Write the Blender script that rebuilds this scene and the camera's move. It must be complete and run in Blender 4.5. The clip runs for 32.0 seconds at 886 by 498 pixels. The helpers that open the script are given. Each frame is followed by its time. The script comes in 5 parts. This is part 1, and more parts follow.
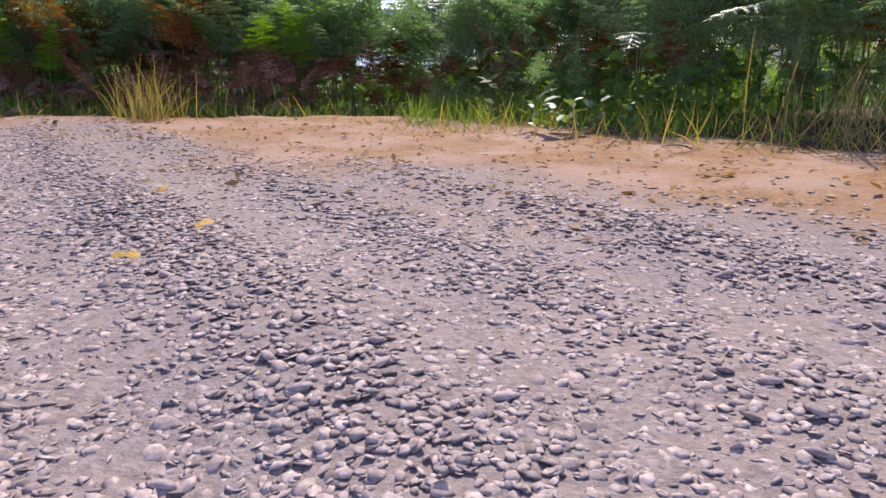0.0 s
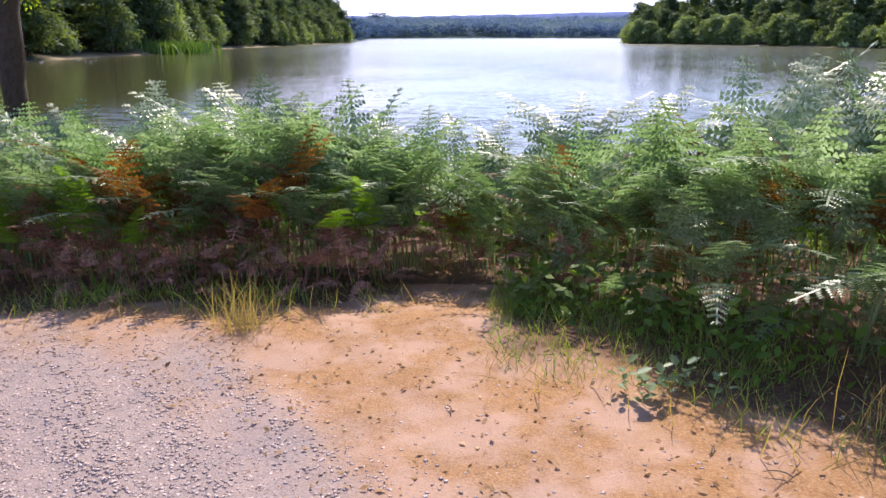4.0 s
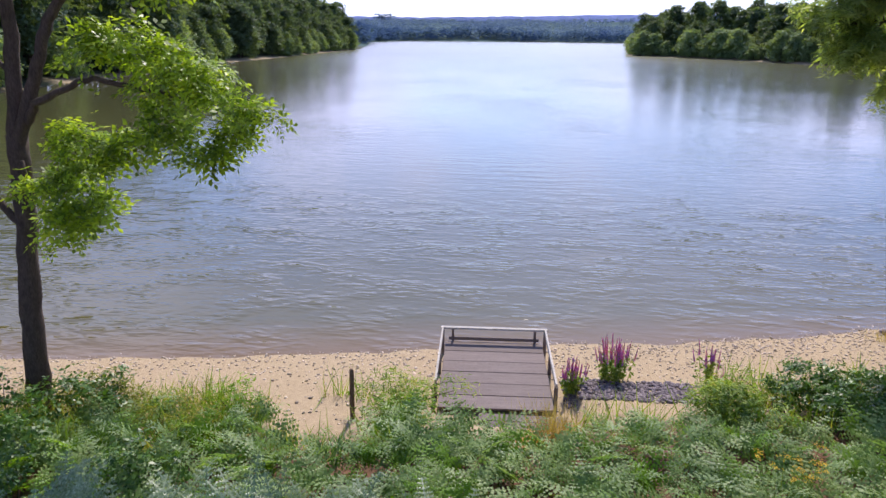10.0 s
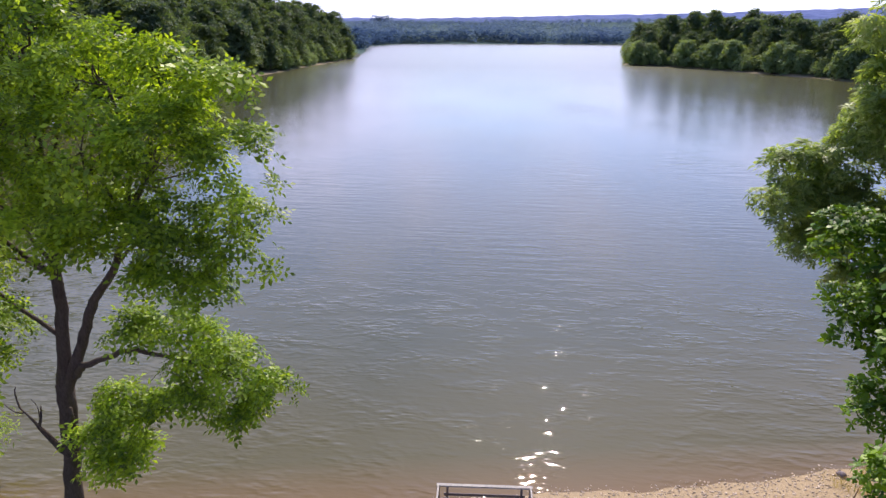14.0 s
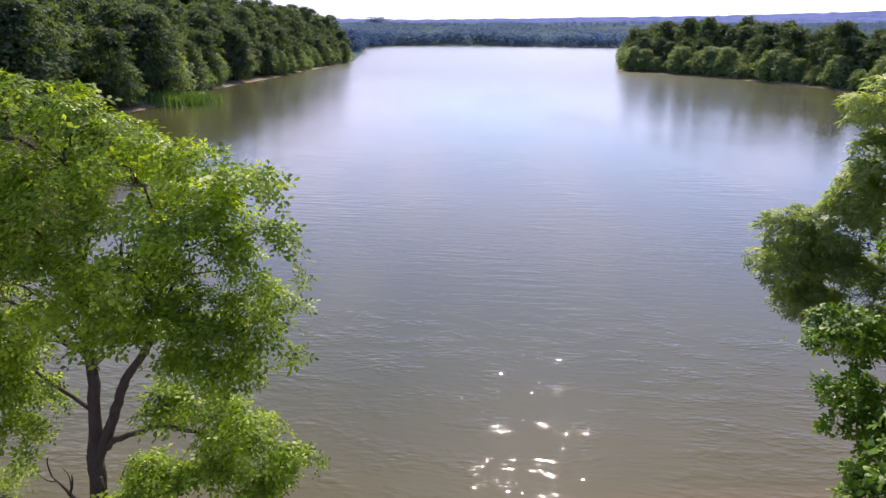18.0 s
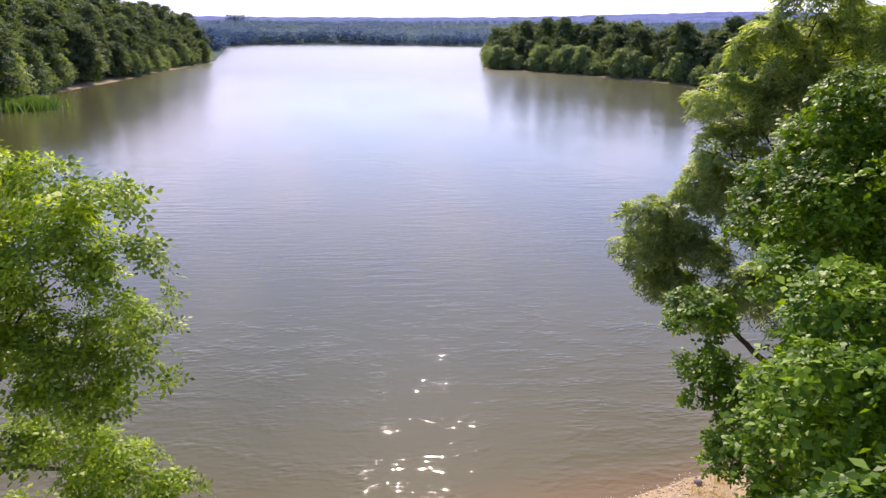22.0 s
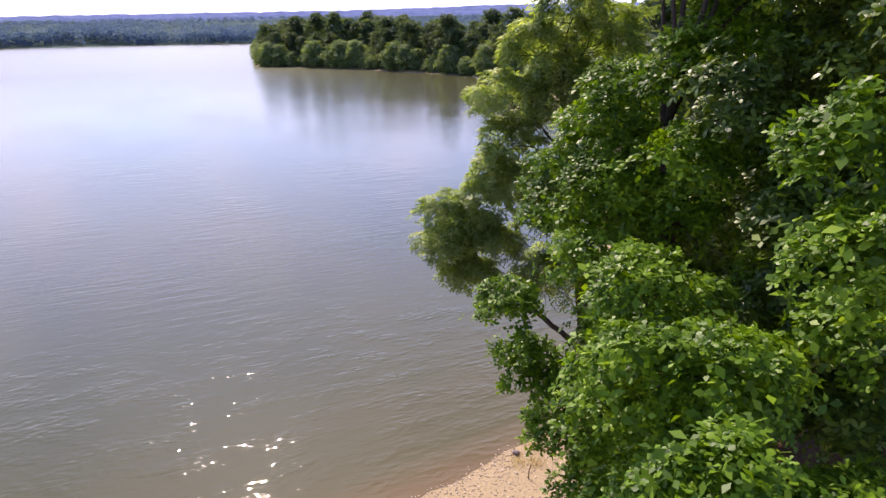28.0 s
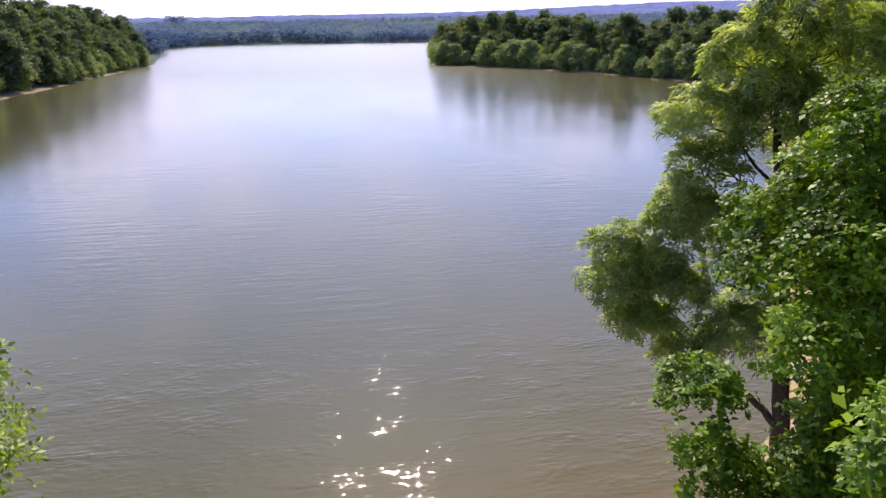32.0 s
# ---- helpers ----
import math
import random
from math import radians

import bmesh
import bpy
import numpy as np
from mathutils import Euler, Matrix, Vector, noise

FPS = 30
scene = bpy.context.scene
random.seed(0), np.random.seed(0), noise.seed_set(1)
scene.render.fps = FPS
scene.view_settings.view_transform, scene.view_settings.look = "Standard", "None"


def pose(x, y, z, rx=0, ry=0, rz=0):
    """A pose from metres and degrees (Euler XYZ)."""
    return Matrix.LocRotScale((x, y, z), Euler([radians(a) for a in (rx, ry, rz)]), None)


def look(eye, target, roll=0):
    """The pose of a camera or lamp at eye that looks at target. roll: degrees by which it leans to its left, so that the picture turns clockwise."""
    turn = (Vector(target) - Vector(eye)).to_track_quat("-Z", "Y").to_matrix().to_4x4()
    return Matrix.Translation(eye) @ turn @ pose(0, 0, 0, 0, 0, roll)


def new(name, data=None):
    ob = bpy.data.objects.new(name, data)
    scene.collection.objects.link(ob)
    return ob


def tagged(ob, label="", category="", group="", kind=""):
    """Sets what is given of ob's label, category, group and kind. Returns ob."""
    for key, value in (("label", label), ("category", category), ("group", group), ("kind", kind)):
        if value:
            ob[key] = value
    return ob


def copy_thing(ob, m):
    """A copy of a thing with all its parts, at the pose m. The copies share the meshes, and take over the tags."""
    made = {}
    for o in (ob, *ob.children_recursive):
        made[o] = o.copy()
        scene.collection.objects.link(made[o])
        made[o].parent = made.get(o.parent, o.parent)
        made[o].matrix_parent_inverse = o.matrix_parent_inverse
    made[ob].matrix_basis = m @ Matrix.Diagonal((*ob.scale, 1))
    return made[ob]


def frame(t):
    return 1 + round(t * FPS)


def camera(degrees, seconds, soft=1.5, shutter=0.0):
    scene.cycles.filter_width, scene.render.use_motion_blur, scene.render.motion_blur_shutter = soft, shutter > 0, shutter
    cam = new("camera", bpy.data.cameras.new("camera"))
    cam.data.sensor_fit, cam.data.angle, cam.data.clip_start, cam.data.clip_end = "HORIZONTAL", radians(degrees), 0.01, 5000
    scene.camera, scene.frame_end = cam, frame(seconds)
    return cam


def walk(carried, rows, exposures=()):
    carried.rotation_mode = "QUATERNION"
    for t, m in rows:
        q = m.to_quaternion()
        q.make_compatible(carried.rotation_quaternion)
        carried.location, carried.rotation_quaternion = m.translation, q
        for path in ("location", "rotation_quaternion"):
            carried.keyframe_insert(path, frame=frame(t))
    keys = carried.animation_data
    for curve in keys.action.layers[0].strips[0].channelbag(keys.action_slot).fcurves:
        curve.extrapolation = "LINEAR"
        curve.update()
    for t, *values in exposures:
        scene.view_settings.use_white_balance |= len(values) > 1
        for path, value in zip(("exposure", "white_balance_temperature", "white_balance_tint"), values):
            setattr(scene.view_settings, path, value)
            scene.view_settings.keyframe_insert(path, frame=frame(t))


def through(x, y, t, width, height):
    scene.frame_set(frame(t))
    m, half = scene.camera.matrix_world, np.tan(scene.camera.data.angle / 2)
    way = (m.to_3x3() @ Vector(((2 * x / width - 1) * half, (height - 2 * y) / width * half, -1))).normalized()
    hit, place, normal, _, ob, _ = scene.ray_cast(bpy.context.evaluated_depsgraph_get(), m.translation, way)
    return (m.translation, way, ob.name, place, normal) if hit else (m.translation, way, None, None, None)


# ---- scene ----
cam = camera(65.7, 32.0)
PATH = [
    (0, (0.209, 3.319, 0.433), (0.035, 5.216, -0.173), 0.3),
    (0.5, (0.186, 3.321, 0.628), (-0.016, 5.221, 0.036), -0.6),
    (1, (0.113, 3.261, 0.757), (-0.086, 5.161, 0.164), -0.4),
    (1.5, (0.028, 3.142, 0.883), (-0.174, 5.042, 0.29), -0.4),
    (2, (-0.08, 3.153, 1.051), (-0.285, 5.052, 0.456), -0.3),
    (2.5, (-0.157, 3.257, 1.231), (-0.361, 5.157, 0.64), -0.2),
    (3, (-0.202, 3.363, 1.44), (-0.411, 5.261, 0.848), -0.2),
    (3.5, (-0.254, 3.399, 1.715), (-0.466, 5.297, 1.123), -0.1),
    (5.5, (-0.234, 3.792, 1.828), (-0.452, 5.689, 1.235), -0.2),
    (6, (-0.1, 3.848, 1.813), (-0.319, 5.745, 1.219), -0.2),
    (6.5, (0.057, 3.877, 2.209), (-0.167, 5.773, 1.615), -0.4),
    (7, (0.138, 3.912, 2.802), (-0.086, 5.808, 2.209), -0.3),
    (7.5, (0.084, 3.965, 3.473), (-0.138, 5.863, 2.882), -0.0),
    (8, (0.021, 3.981, 4.177), (-0.2, 5.878, 3.584), 0.2),
    (8.5, (-0.038, 3.972, 4.87), (-0.26, 5.869, 4.276), 0.4),
    (9, (-0.096, 3.981, 5.511), (-0.316, 5.879, 4.918), 0.4),
    (9.5, (-0.047, 3.98, 6.141), (-0.269, 5.878, 5.548), 0.5),
    (10, (0.033, 3.955, 6.661), (-0.189, 5.853, 6.07), 0.5),
    (10.5, (0.135, 3.952, 7.186), (-0.089, 5.849, 6.595), 0.4),
    (11, (0.209, 3.907, 7.698), (-0.013, 5.806, 7.111), 0.4),
    (11.5, (0.282, 3.857, 8.198), (0.061, 5.756, 7.608), 0.4),
    (12, (0.334, 3.802, 8.641), (0.111, 5.7, 8.052), 0.4),
    (12.5, (0.289, 3.739, 9.55), (0.069, 5.637, 8.96), 0.4),
    (13, (0.258, 3.664, 10.69), (0.039, 5.563, 10.101), 0.3),
    (13.5, (0.226, 3.602, 11.612), (0.006, 5.5, 11.02), 0.2),
    (14, (0.208, 3.555, 12.327), (-0.011, 5.453, 11.736), 0.1),
    (14.5, (0.264, 3.495, 12.928), (0.045, 5.393, 12.336), 0.1),
    (15, (0.338, 3.434, 13.397), (0.121, 5.332, 12.807), 0.0),
    (15.5, (0.418, 3.413, 13.813), (0.2, 5.311, 13.222), -0.2),
    (17.5, (-0.364, 3.188, 14.304), (-0.575, 5.087, 13.715), -0.1),
    (18, (-0.229, 3.252, 14.315), (-0.432, 5.153, 13.727), 0.4),
    (18.5, (-0.123, 3.323, 14.338), (-0.359, 5.219, 13.747), 0.5),
    (19, (-0.16, 3.489, 14.344), (-0.755, 5.303, 13.747), 1.0),
    (19.5, (-0.287, 3.551, 14.317), (-1.232, 5.208, 13.715), 1.6),
    (20, (-0.295, 3.509, 14.284), (-1.26, 5.153, 13.68), 2.1),
    (20.5, (-0.251, 3.347, 14.287), (-1.025, 5.091, 13.687), 1.9),
    (21, (-0.211, 3.198, 14.302), (-0.68, 5.05, 13.71), 1.2),
    (21.5, (-0.246, 3.282, 14.302), (-0.414, 5.187, 13.716), 0.8),
    (22, (-0.236, 3.291, 14.409), (-0.084, 5.197, 13.82), 0.4),
    (22.5, (-0.189, 3.33, 14.47), (0.288, 5.18, 13.88), -0.1),
    (23, (-0.176, 3.36, 14.558), (0.462, 5.159, 13.962), -0.5),
    (23.5, (-0.192, 3.368, 14.558), (0.502, 5.146, 13.96), -0.7),
    (24, (-0.12, 3.411, 14.464), (0.576, 5.188, 13.866), -0.7),
    (24.5, (-0.088, 3.48, 14.43), (0.617, 5.254, 13.833), -0.8),
    (26.5, (-0.51, 3.598, 14.508), (0.224, 5.359, 13.908), -0.9),
    (27, (-0.517, 3.611, 14.549), (0.212, 5.374, 13.948), -1.0),
    (27.5, (-0.511, 3.589, 14.582), (0.214, 5.353, 13.979), -1.0),
    (28, (-0.418, 3.748, 14.607), (0.306, 5.512, 14.002), -1.0),
    (28.5, (0.042, 4.418, 14.637), (0.763, 6.181, 14.026), -1.0),
    (29, (0.785, 5.287, 14.557), (1.501, 7.052, 13.948), -1.1),
    (29.5, (1.325, 5.858, 14.528), (1.868, 7.685, 13.923), -1.0),
    (30, (1.563, 5.898, 14.487), (1.944, 7.768, 13.889), -0.6),
    (30.5, (1.154, 5.921, 14.75), (1.495, 7.791, 14.129), -0.9),
    (31, (0.53, 6.131, 14.659), (0.831, 8.014, 14.056), -1.2),
    (31.5, (0.317, 6.311, 14.716), (0.592, 8.198, 14.113), -1.6),
    (32, (0.359, 6.431, 14.804), (0.639, 8.318, 14.204), -1.0),
]
walk(cam, [(t, look(eye, target, roll)) for t, eye, target, roll in PATH], [(0.0, 0.08, 6350, 14), (1.0, 0.3, 6400, 14), (2.0, 0.4, 6450, 14), (3.5, 0.42, 6600, 15), (6.0, 0.53, 6650, 15), (7.0, 0.5, 6350, 14), (8.0, 0.26, 6050, 13), (9.0, 0.18, 6100, 14), (10.0, 0.15, 6250, 16), (12.0, 0.12, 6480, 17), (14.0, 0.1, 6600, 17), (18.0, 0.2, 6800, 20), (20.0, 0.36, 7000, 21), (24.0, 0.32, 7100, 23), (32.0, 0.3, 7050, 22)])

# ---- world and light ----
SUN_AZ, SUN_EL = radians(2.5), radians(45)   # azimuth to the right of +y
world = bpy.data.worlds.new("world")
scene.world = world
world.use_nodes = True
wn, wl = world.node_tree.nodes, world.node_tree.links
sky = wn.new("ShaderNodeTexSky")
sky.sky_type, sky.sun_disc = "NISHITA", False
sky.sun_elevation, sky.sun_rotation = SUN_EL, SUN_AZ
sky.air_density, sky.dust_density, sky.ozone_density = 1.0, 1.0, 2.2
tc = wn.new("ShaderNodeTexCoord")
mp = wn.new("ShaderNodeMapping")
mp.inputs["Scale"].default_value = (1.6, 1.6, 3.6)
cn = wn.new("ShaderNodeTexNoise")
cn.inputs["Scale"].default_value, cn.inputs["Detail"].default_value, cn.inputs["Roughness"].default_value = 1.7, 6, 0.55
cr = wn.new("ShaderNodeValToRGB")
cr.color_ramp.elements[0].position, cr.color_ramp.elements[1].position = 0.40, 0.62
cm = wn.new("ShaderNodeMix")
cm.data_type = "RGBA"
cm.inputs["B"].default_value = (8.3, 8.8, 12.6, 1)
wl.new(tc.outputs["Generated"], mp.inputs["Vector"])
wl.new(mp.outputs["Vector"], cn.inputs["Vector"])
up = wn.new("ShaderNodeSeparateXYZ")
wl.new(tc.outputs["Generated"], up.inputs["Vector"])
thin = wn.new("ShaderNodeMath")   # cloud thins out from the horizon to the zenith
thin.operation = "MULTIPLY_ADD"
thin.inputs[1].default_value = -0.30
wl.new(up.outputs["Z"], thin.inputs[0])
thick = wn.new("ShaderNodeMath")
thick.operation = "ADD"
thick.inputs[1].default_value = 0.045
wl.new(cn.outputs["Fac"], thick.inputs[0])
wl.new(thick.outputs[0], thin.inputs[2])
wl.new(thin.outputs[0], cr.inputs["Fac"])
wl.new(cr.outputs["Color"], cm.inputs["Factor"])
tint = wn.new("ShaderNodeMix")
tint.data_type, tint.blend_type = "RGBA", "MULTIPLY"
tint.inputs["Factor"].default_value, tint.inputs["B"].default_value = 1.0, (0.82, 0.95, 1.35, 1)
wl.new(sky.outputs["Color"], tint.inputs["A"])
wl.new(tint.outputs["Result"], cm.inputs["A"])
wl.new(cm.outputs["Result"], wn["Background"].inputs["Color"])
wn["Background"].inputs["Strength"].default_value = 0.145

sun_data = bpy.data.lights.new("sun", "SUN")
sun_data.energy, sun_data.angle, sun_data.color = 5.0, radians(0.53), (1.0, 0.91, 0.79)
sun = new("sun", sun_data)
to_sun = Vector((math.sin(SUN_AZ) * math.cos(SUN_EL), math.cos(SUN_AZ) * math.cos(SUN_EL), math.sin(SUN_EL)))
sun.matrix_world = look(to_sun * 60, (0, 0, 0))

# ---- materials ----
rng = np.random.default_rng(7)


def shader(name):
    m = bpy.data.materials.new(name)
    m.use_nodes = True
    return m, m.node_tree.nodes, m.node_tree.links, m.node_tree.nodes["Principled BSDF"]


def noise_node(n, l, scale, detail=4.0, rough=0.55, coords="Object", stretch=None):
    t = n.new("ShaderNodeTexCoord")
    x = n.new("ShaderNodeTexNoise")
    x.inputs["Scale"].default_value, x.inputs["Detail"].default_value, x.inputs["Roughness"].default_value = scale, detail, rough
    out = t.outputs[coords]
    if stretch:
        g = n.new("ShaderNodeMapping")
        g.inputs["Scale"].default_value = stretch
        l.new(out, g.inputs["Vector"])
        out = g.outputs["Vector"]
    l.new(out, x.inputs["Vector"])
    return x.outputs["Fac"]


def ramp(n, l, fac, stops):
    r = n.new("ShaderNodeValToRGB")
    while len(r.color_ramp.elements) < len(stops):
        r.color_ramp.elements.new(0.5)
    for e, (p, c) in zip(r.color_ramp.elements, stops):
        e.position, e.color = p, (*c, 1)
    l.new(fac, r.inputs["Fac"])
    return r.outputs["Color"]


def blend(n, l, fac, a, b, how="MIX"):
    m = n.new("ShaderNodeMix")
    m.data_type, m.blend_type = "RGBA", how
    for key, v in (("Factor", fac), ("A", a), ("B", b)):
        if isinstance(v, (int, float)):
            m.inputs[key].default_value = v
        elif isinstance(v, tuple):
            m.inputs[key].default_value = (*v, 1)
        else:
            l.new(v, m.inputs[key])
    return m.outputs["Result"]


def bump(n, l, bsdf, fac, strength, distance):
    b = n.new("ShaderNodeBump")
    b.inputs["Strength"].default_value, b.inputs["Distance"].default_value = strength, distance
    l.new(fac, b.inputs["Height"])
    l.new(b.outputs["Normal"], bsdf.inputs["Normal"])


def surface(name, dark, light, scale, rough=0.8, fine=6.0, relief=0.4, depth=0.01, random="", spread=0.25, stretch=None, spec=0.3):
    """Two colours mixed by coarse and fine noise, with relief; random: 'object' or 'island' adds a change of brightness from piece to piece."""
    m, n, l, b = shader(name)
    coarse = noise_node(n, l, scale, 4, 0.6, stretch=stretch)
    small = noise_node(n, l, scale * fine, 5, 0.65, stretch=stretch)
    c = ramp(n, l, coarse, [(0.3, dark), (0.7, light)])
    c = blend(n, l, 0.55, c, ramp(n, l, small, [(0.3, tuple(v * 0.45 for v in dark)), (0.7, tuple(min(1, v * 1.35) for v in light))]))
    if random:
        r = n.new("ShaderNodeObjectInfo").outputs["Random"] if random == "object" else n.new("ShaderNodeNewGeometry").outputs["Random Per Island"]
        tone = ramp(n, l, r, [(0.0, (1 - spread,) * 3), (1.0, (1 + spread,) * 3)])
        c = blend(n, l, 1.0, c, tone, "MULTIPLY")
    l.new(c, b.inputs["Base Color"])
    b.inputs["Roughness"].default_value = rough
    b.inputs["Specular IOR Level"].default_value = spec
    bump(n, l, b, small, relief, depth)
    return m


def foliage(name, shades, rough=0.5, glow=0.45, patch=0.6, spec=0.35, through=(1.55, 1.5, 0.42), vary=0.55):
    """Leaves: a ramp of shades by leaf and by patch, gloss on top and light let through from behind."""
    m, n, l, b = shader(name)
    r = n.new("ShaderNodeNewGeometry").outputs["Random Per Island"]
    big = noise_node(n, l, patch, 3, 0.6)
    mixed = n.new("ShaderNodeMath")
    mixed.operation = "MULTIPLY_ADD"
    l.new(r, mixed.inputs[0])
    mixed.inputs[1].default_value = vary
    off = n.new("ShaderNodeMath")
    off.operation = "MULTIPLY_ADD"
    off.inputs[1].default_value, off.inputs[2].default_value = 1.5, -0.245 - 0.5 * vary
    l.new(big, off.inputs[0])
    l.new(off.outputs[0], mixed.inputs[2])
    c = ramp(n, l, mixed.outputs[0], [(i / (len(shades) - 1), s) for i, s in enumerate(shades)])
    l.new(c, b.inputs["Base Color"])
    b.inputs["Roughness"].default_value, b.inputs["Specular IOR Level"].default_value = rough, spec
    t = n.new("ShaderNodeBsdfTranslucent")
    l.new(blend(n, l, 1.0, c, through, "MULTIPLY"), t.inputs["Color"])
    mx = n.new("ShaderNodeMixShader")
    mx.inputs["Fac"].default_value = glow
    l.new(b.outputs["BSDF"], mx.inputs[1])
    l.new(t.outputs["BSDF"], mx.inputs[2])
    l.new(mx.outputs["Shader"], n["Material Output"].inputs["Surface"])
    return m


M_BARK = surface("bark_grey_brown", (0.032, 0.023, 0.017), (0.10, 0.074, 0.055), 3.0, 0.9, 5, 0.9, 0.03, stretch=(3, 3, 0.7))
M_WOOD = surface("weathered_board", (0.115, 0.088, 0.078), (0.23, 0.185, 0.165), 2.5, 0.85, 9, 0.35, 0.004, "object", 0.16, stretch=(0.6, 9, 9))
M_RAIL = surface("bleached_rail_timber", (0.34, 0.31, 0.27), (0.56, 0.52, 0.46), 3.0, 0.8, 8, 0.3, 0.003, "object", 0.1)
M_POSTW = surface("brown_stake_timber", (0.10, 0.06, 0.035), (0.22, 0.14, 0.08), 4, 0.85, 6, 0.4, 0.004, stretch=(4, 4, 0.5))
M_STONE = surface("pink_grey_pebble", (0.38, 0.285, 0.258), (0.51, 0.41, 0.378), 30, 0.95, 4, 0.3, 0.002, "island", 0.3, spec=0.08)
M_STONE1 = surface("pink_grey_stone", (0.38, 0.285, 0.258), (0.51, 0.41, 0.378), 30, 0.95, 4, 0.3, 0.002, "object", 0.3, spec=0.08)
M_SHINGLE = surface("beach_shingle", (0.33, 0.25, 0.18), (0.64, 0.53, 0.41), 22, 0.9, 4, 0.3, 0.002, "island", 0.5, spec=0.1)
M_COBBLE = surface("grey_cobble", (0.10, 0.08, 0.085), (0.25, 0.205, 0.21), 12, 0.85, 4, 0.4, 0.004, "island", 0.5)

M_ASH = foliage("ash_leaf", [(0.05, 0.095, 0.014), (0.15, 0.24, 0.026), (0.29, 0.42, 0.036), (0.47, 0.59, 0.06)], 0.45, 0.46, 0.5, 0.3, vary=0.7)
M_OAK = foliage("oak_leaf", [(0.03, 0.075, 0.008), (0.075, 0.16, 0.011), (0.15, 0.275, 0.015), (0.27, 0.41, 0.024)], 0.45, 0.28, 0.6, 0.2, vary=0.65)
# darker oak leaf, with the crowns' shade put into its colour
M_OAK2 = foliage("shaded_oak_leaf", [(0.028, 0.06, 0.012), (0.062, 0.115, 0.018), (0.115, 0.19, 0.024), (0.25, 0.34, 0.045)], 0.42, 0.22, 0.6, 0.3, vary=0.65)
M_WILLOW = foliage("willow_leaf", [(0.10, 0.155, 0.055), (0.205, 0.295, 0.105), (0.34, 0.44, 0.16), (0.48, 0.56, 0.25)], 0.45, 0.5, 0.6, 0.25)
# the pale greyish shades hold the sky's silvery sheen on the fronds
M_FERN = foliage("silver_sheen_frond", [(0.075, 0.135, 0.045), (0.165, 0.24, 0.1), (0.29, 0.36, 0.2), (0.47, 0.53, 0.37)], 0.42, 0.4, 0.9, 0.8, (1.1, 1.35, 0.85))
# the same bracken with less of that sheen in its colour
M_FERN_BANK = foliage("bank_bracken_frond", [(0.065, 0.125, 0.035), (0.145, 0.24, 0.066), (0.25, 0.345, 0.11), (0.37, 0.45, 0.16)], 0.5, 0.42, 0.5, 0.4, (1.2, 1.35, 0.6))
M_FERN_Y = foliage("young_bracken_frond", [(0.08, 0.17, 0.015), (0.14, 0.27, 0.02), (0.2, 0.36, 0.03)], 0.5, 0.5, 0.9)
M_FERN_DRY = foliage("dry_bracken_frond", [(0.11, 0.045, 0.02), (0.23, 0.09, 0.03), (0.38, 0.18, 0.05)], 0.7, 0.3, 0.9, 0.15)
M_FERN_OLD = surface("dead_bracken_litter", (0.18, 0.08, 0.052), (0.42, 0.21, 0.14), 6, 0.95, 5, 0.4, 0.01, "island", 0.4)
M_GRASS = foliage("green_grass", [(0.068, 0.135, 0.02), (0.149, 0.257, 0.041), (0.27, 0.365, 0.068), (0.486, 0.432, 0.135)], 0.55, 0.4, 1.2)
M_STRAW = foliage("dry_grass", [(0.30, 0.22, 0.09), (0.46, 0.35, 0.16), (0.30, 0.30, 0.09)], 0.7, 0.35, 1.2, 0.15)
M_HERB_TALL = foliage("tall_weed_leaf", [(0.06, 0.10, 0.015), (0.15, 0.19, 0.03), (0.29, 0.28, 0.06), (0.42, 0.33, 0.12)], 0.6, 0.4, 1.4, 0.2)
M_BRAMBLE = foliage("bramble_leaf", [(0.03, 0.075, 0.015), (0.075, 0.16, 0.026), (0.14, 0.26, 0.04)], 0.4, 0.35, 1.0)
M_FLOWER = foliage("purple_loosestrife_flower", [(0.308, 0.112, 0.386), (0.588, 0.225, 0.644), (0.77, 0.45, 0.805)], 0.6, 0.4, 2.0, 0.2)
# leaf green lightened and blued a little for haze over the bank
M_WOODS = foliage("hazed_bank_leaf", [(0.045, 0.075, 0.055), (0.08, 0.125, 0.075), (0.13, 0.185, 0.095), (0.215, 0.265, 0.12)], 0.6, 0.42, 0.09, 0.1, vary=0.3)
M_WOODS2 = foliage("bank_willow_leaf", [(0.11, 0.165, 0.095), (0.20, 0.28, 0.14), (0.33, 0.41, 0.20)], 0.6, 0.4, 0.09, 0.1, vary=0.3)
# blue of the distance haze is mixed into this leaf colour
M_FARWOODS = foliage("hazed_far_leaf", [(0.042, 0.075, 0.15), (0.06, 0.105, 0.195), (0.095, 0.15, 0.21), (0.18, 0.25, 0.21)], 0.9, 0.2, 0.011, 0.0, vary=0.3)
M_REED = foliage("reed_leaf", [(0.06, 0.13, 0.03), (0.12, 0.22, 0.05), (0.16, 0.27, 0.07)], 0.5, 0.3, 0.1)

# ---- plan: shore, ground heights and zones ----
WATER = -2.27
NEAR = [(-60, 2), (-40, 10), (-26, 16.6), (-21.6, 18.8), (-17, 20.15), (-11.7, 20.5), (-5.9, 21.7), (-2.7, 22.3), (1.3, 23.35), (4.5, 23.75), (7.9, 24.7), (10.3, 25.4), (13.5, 26.3), (20, 31.5), (40, 60)]
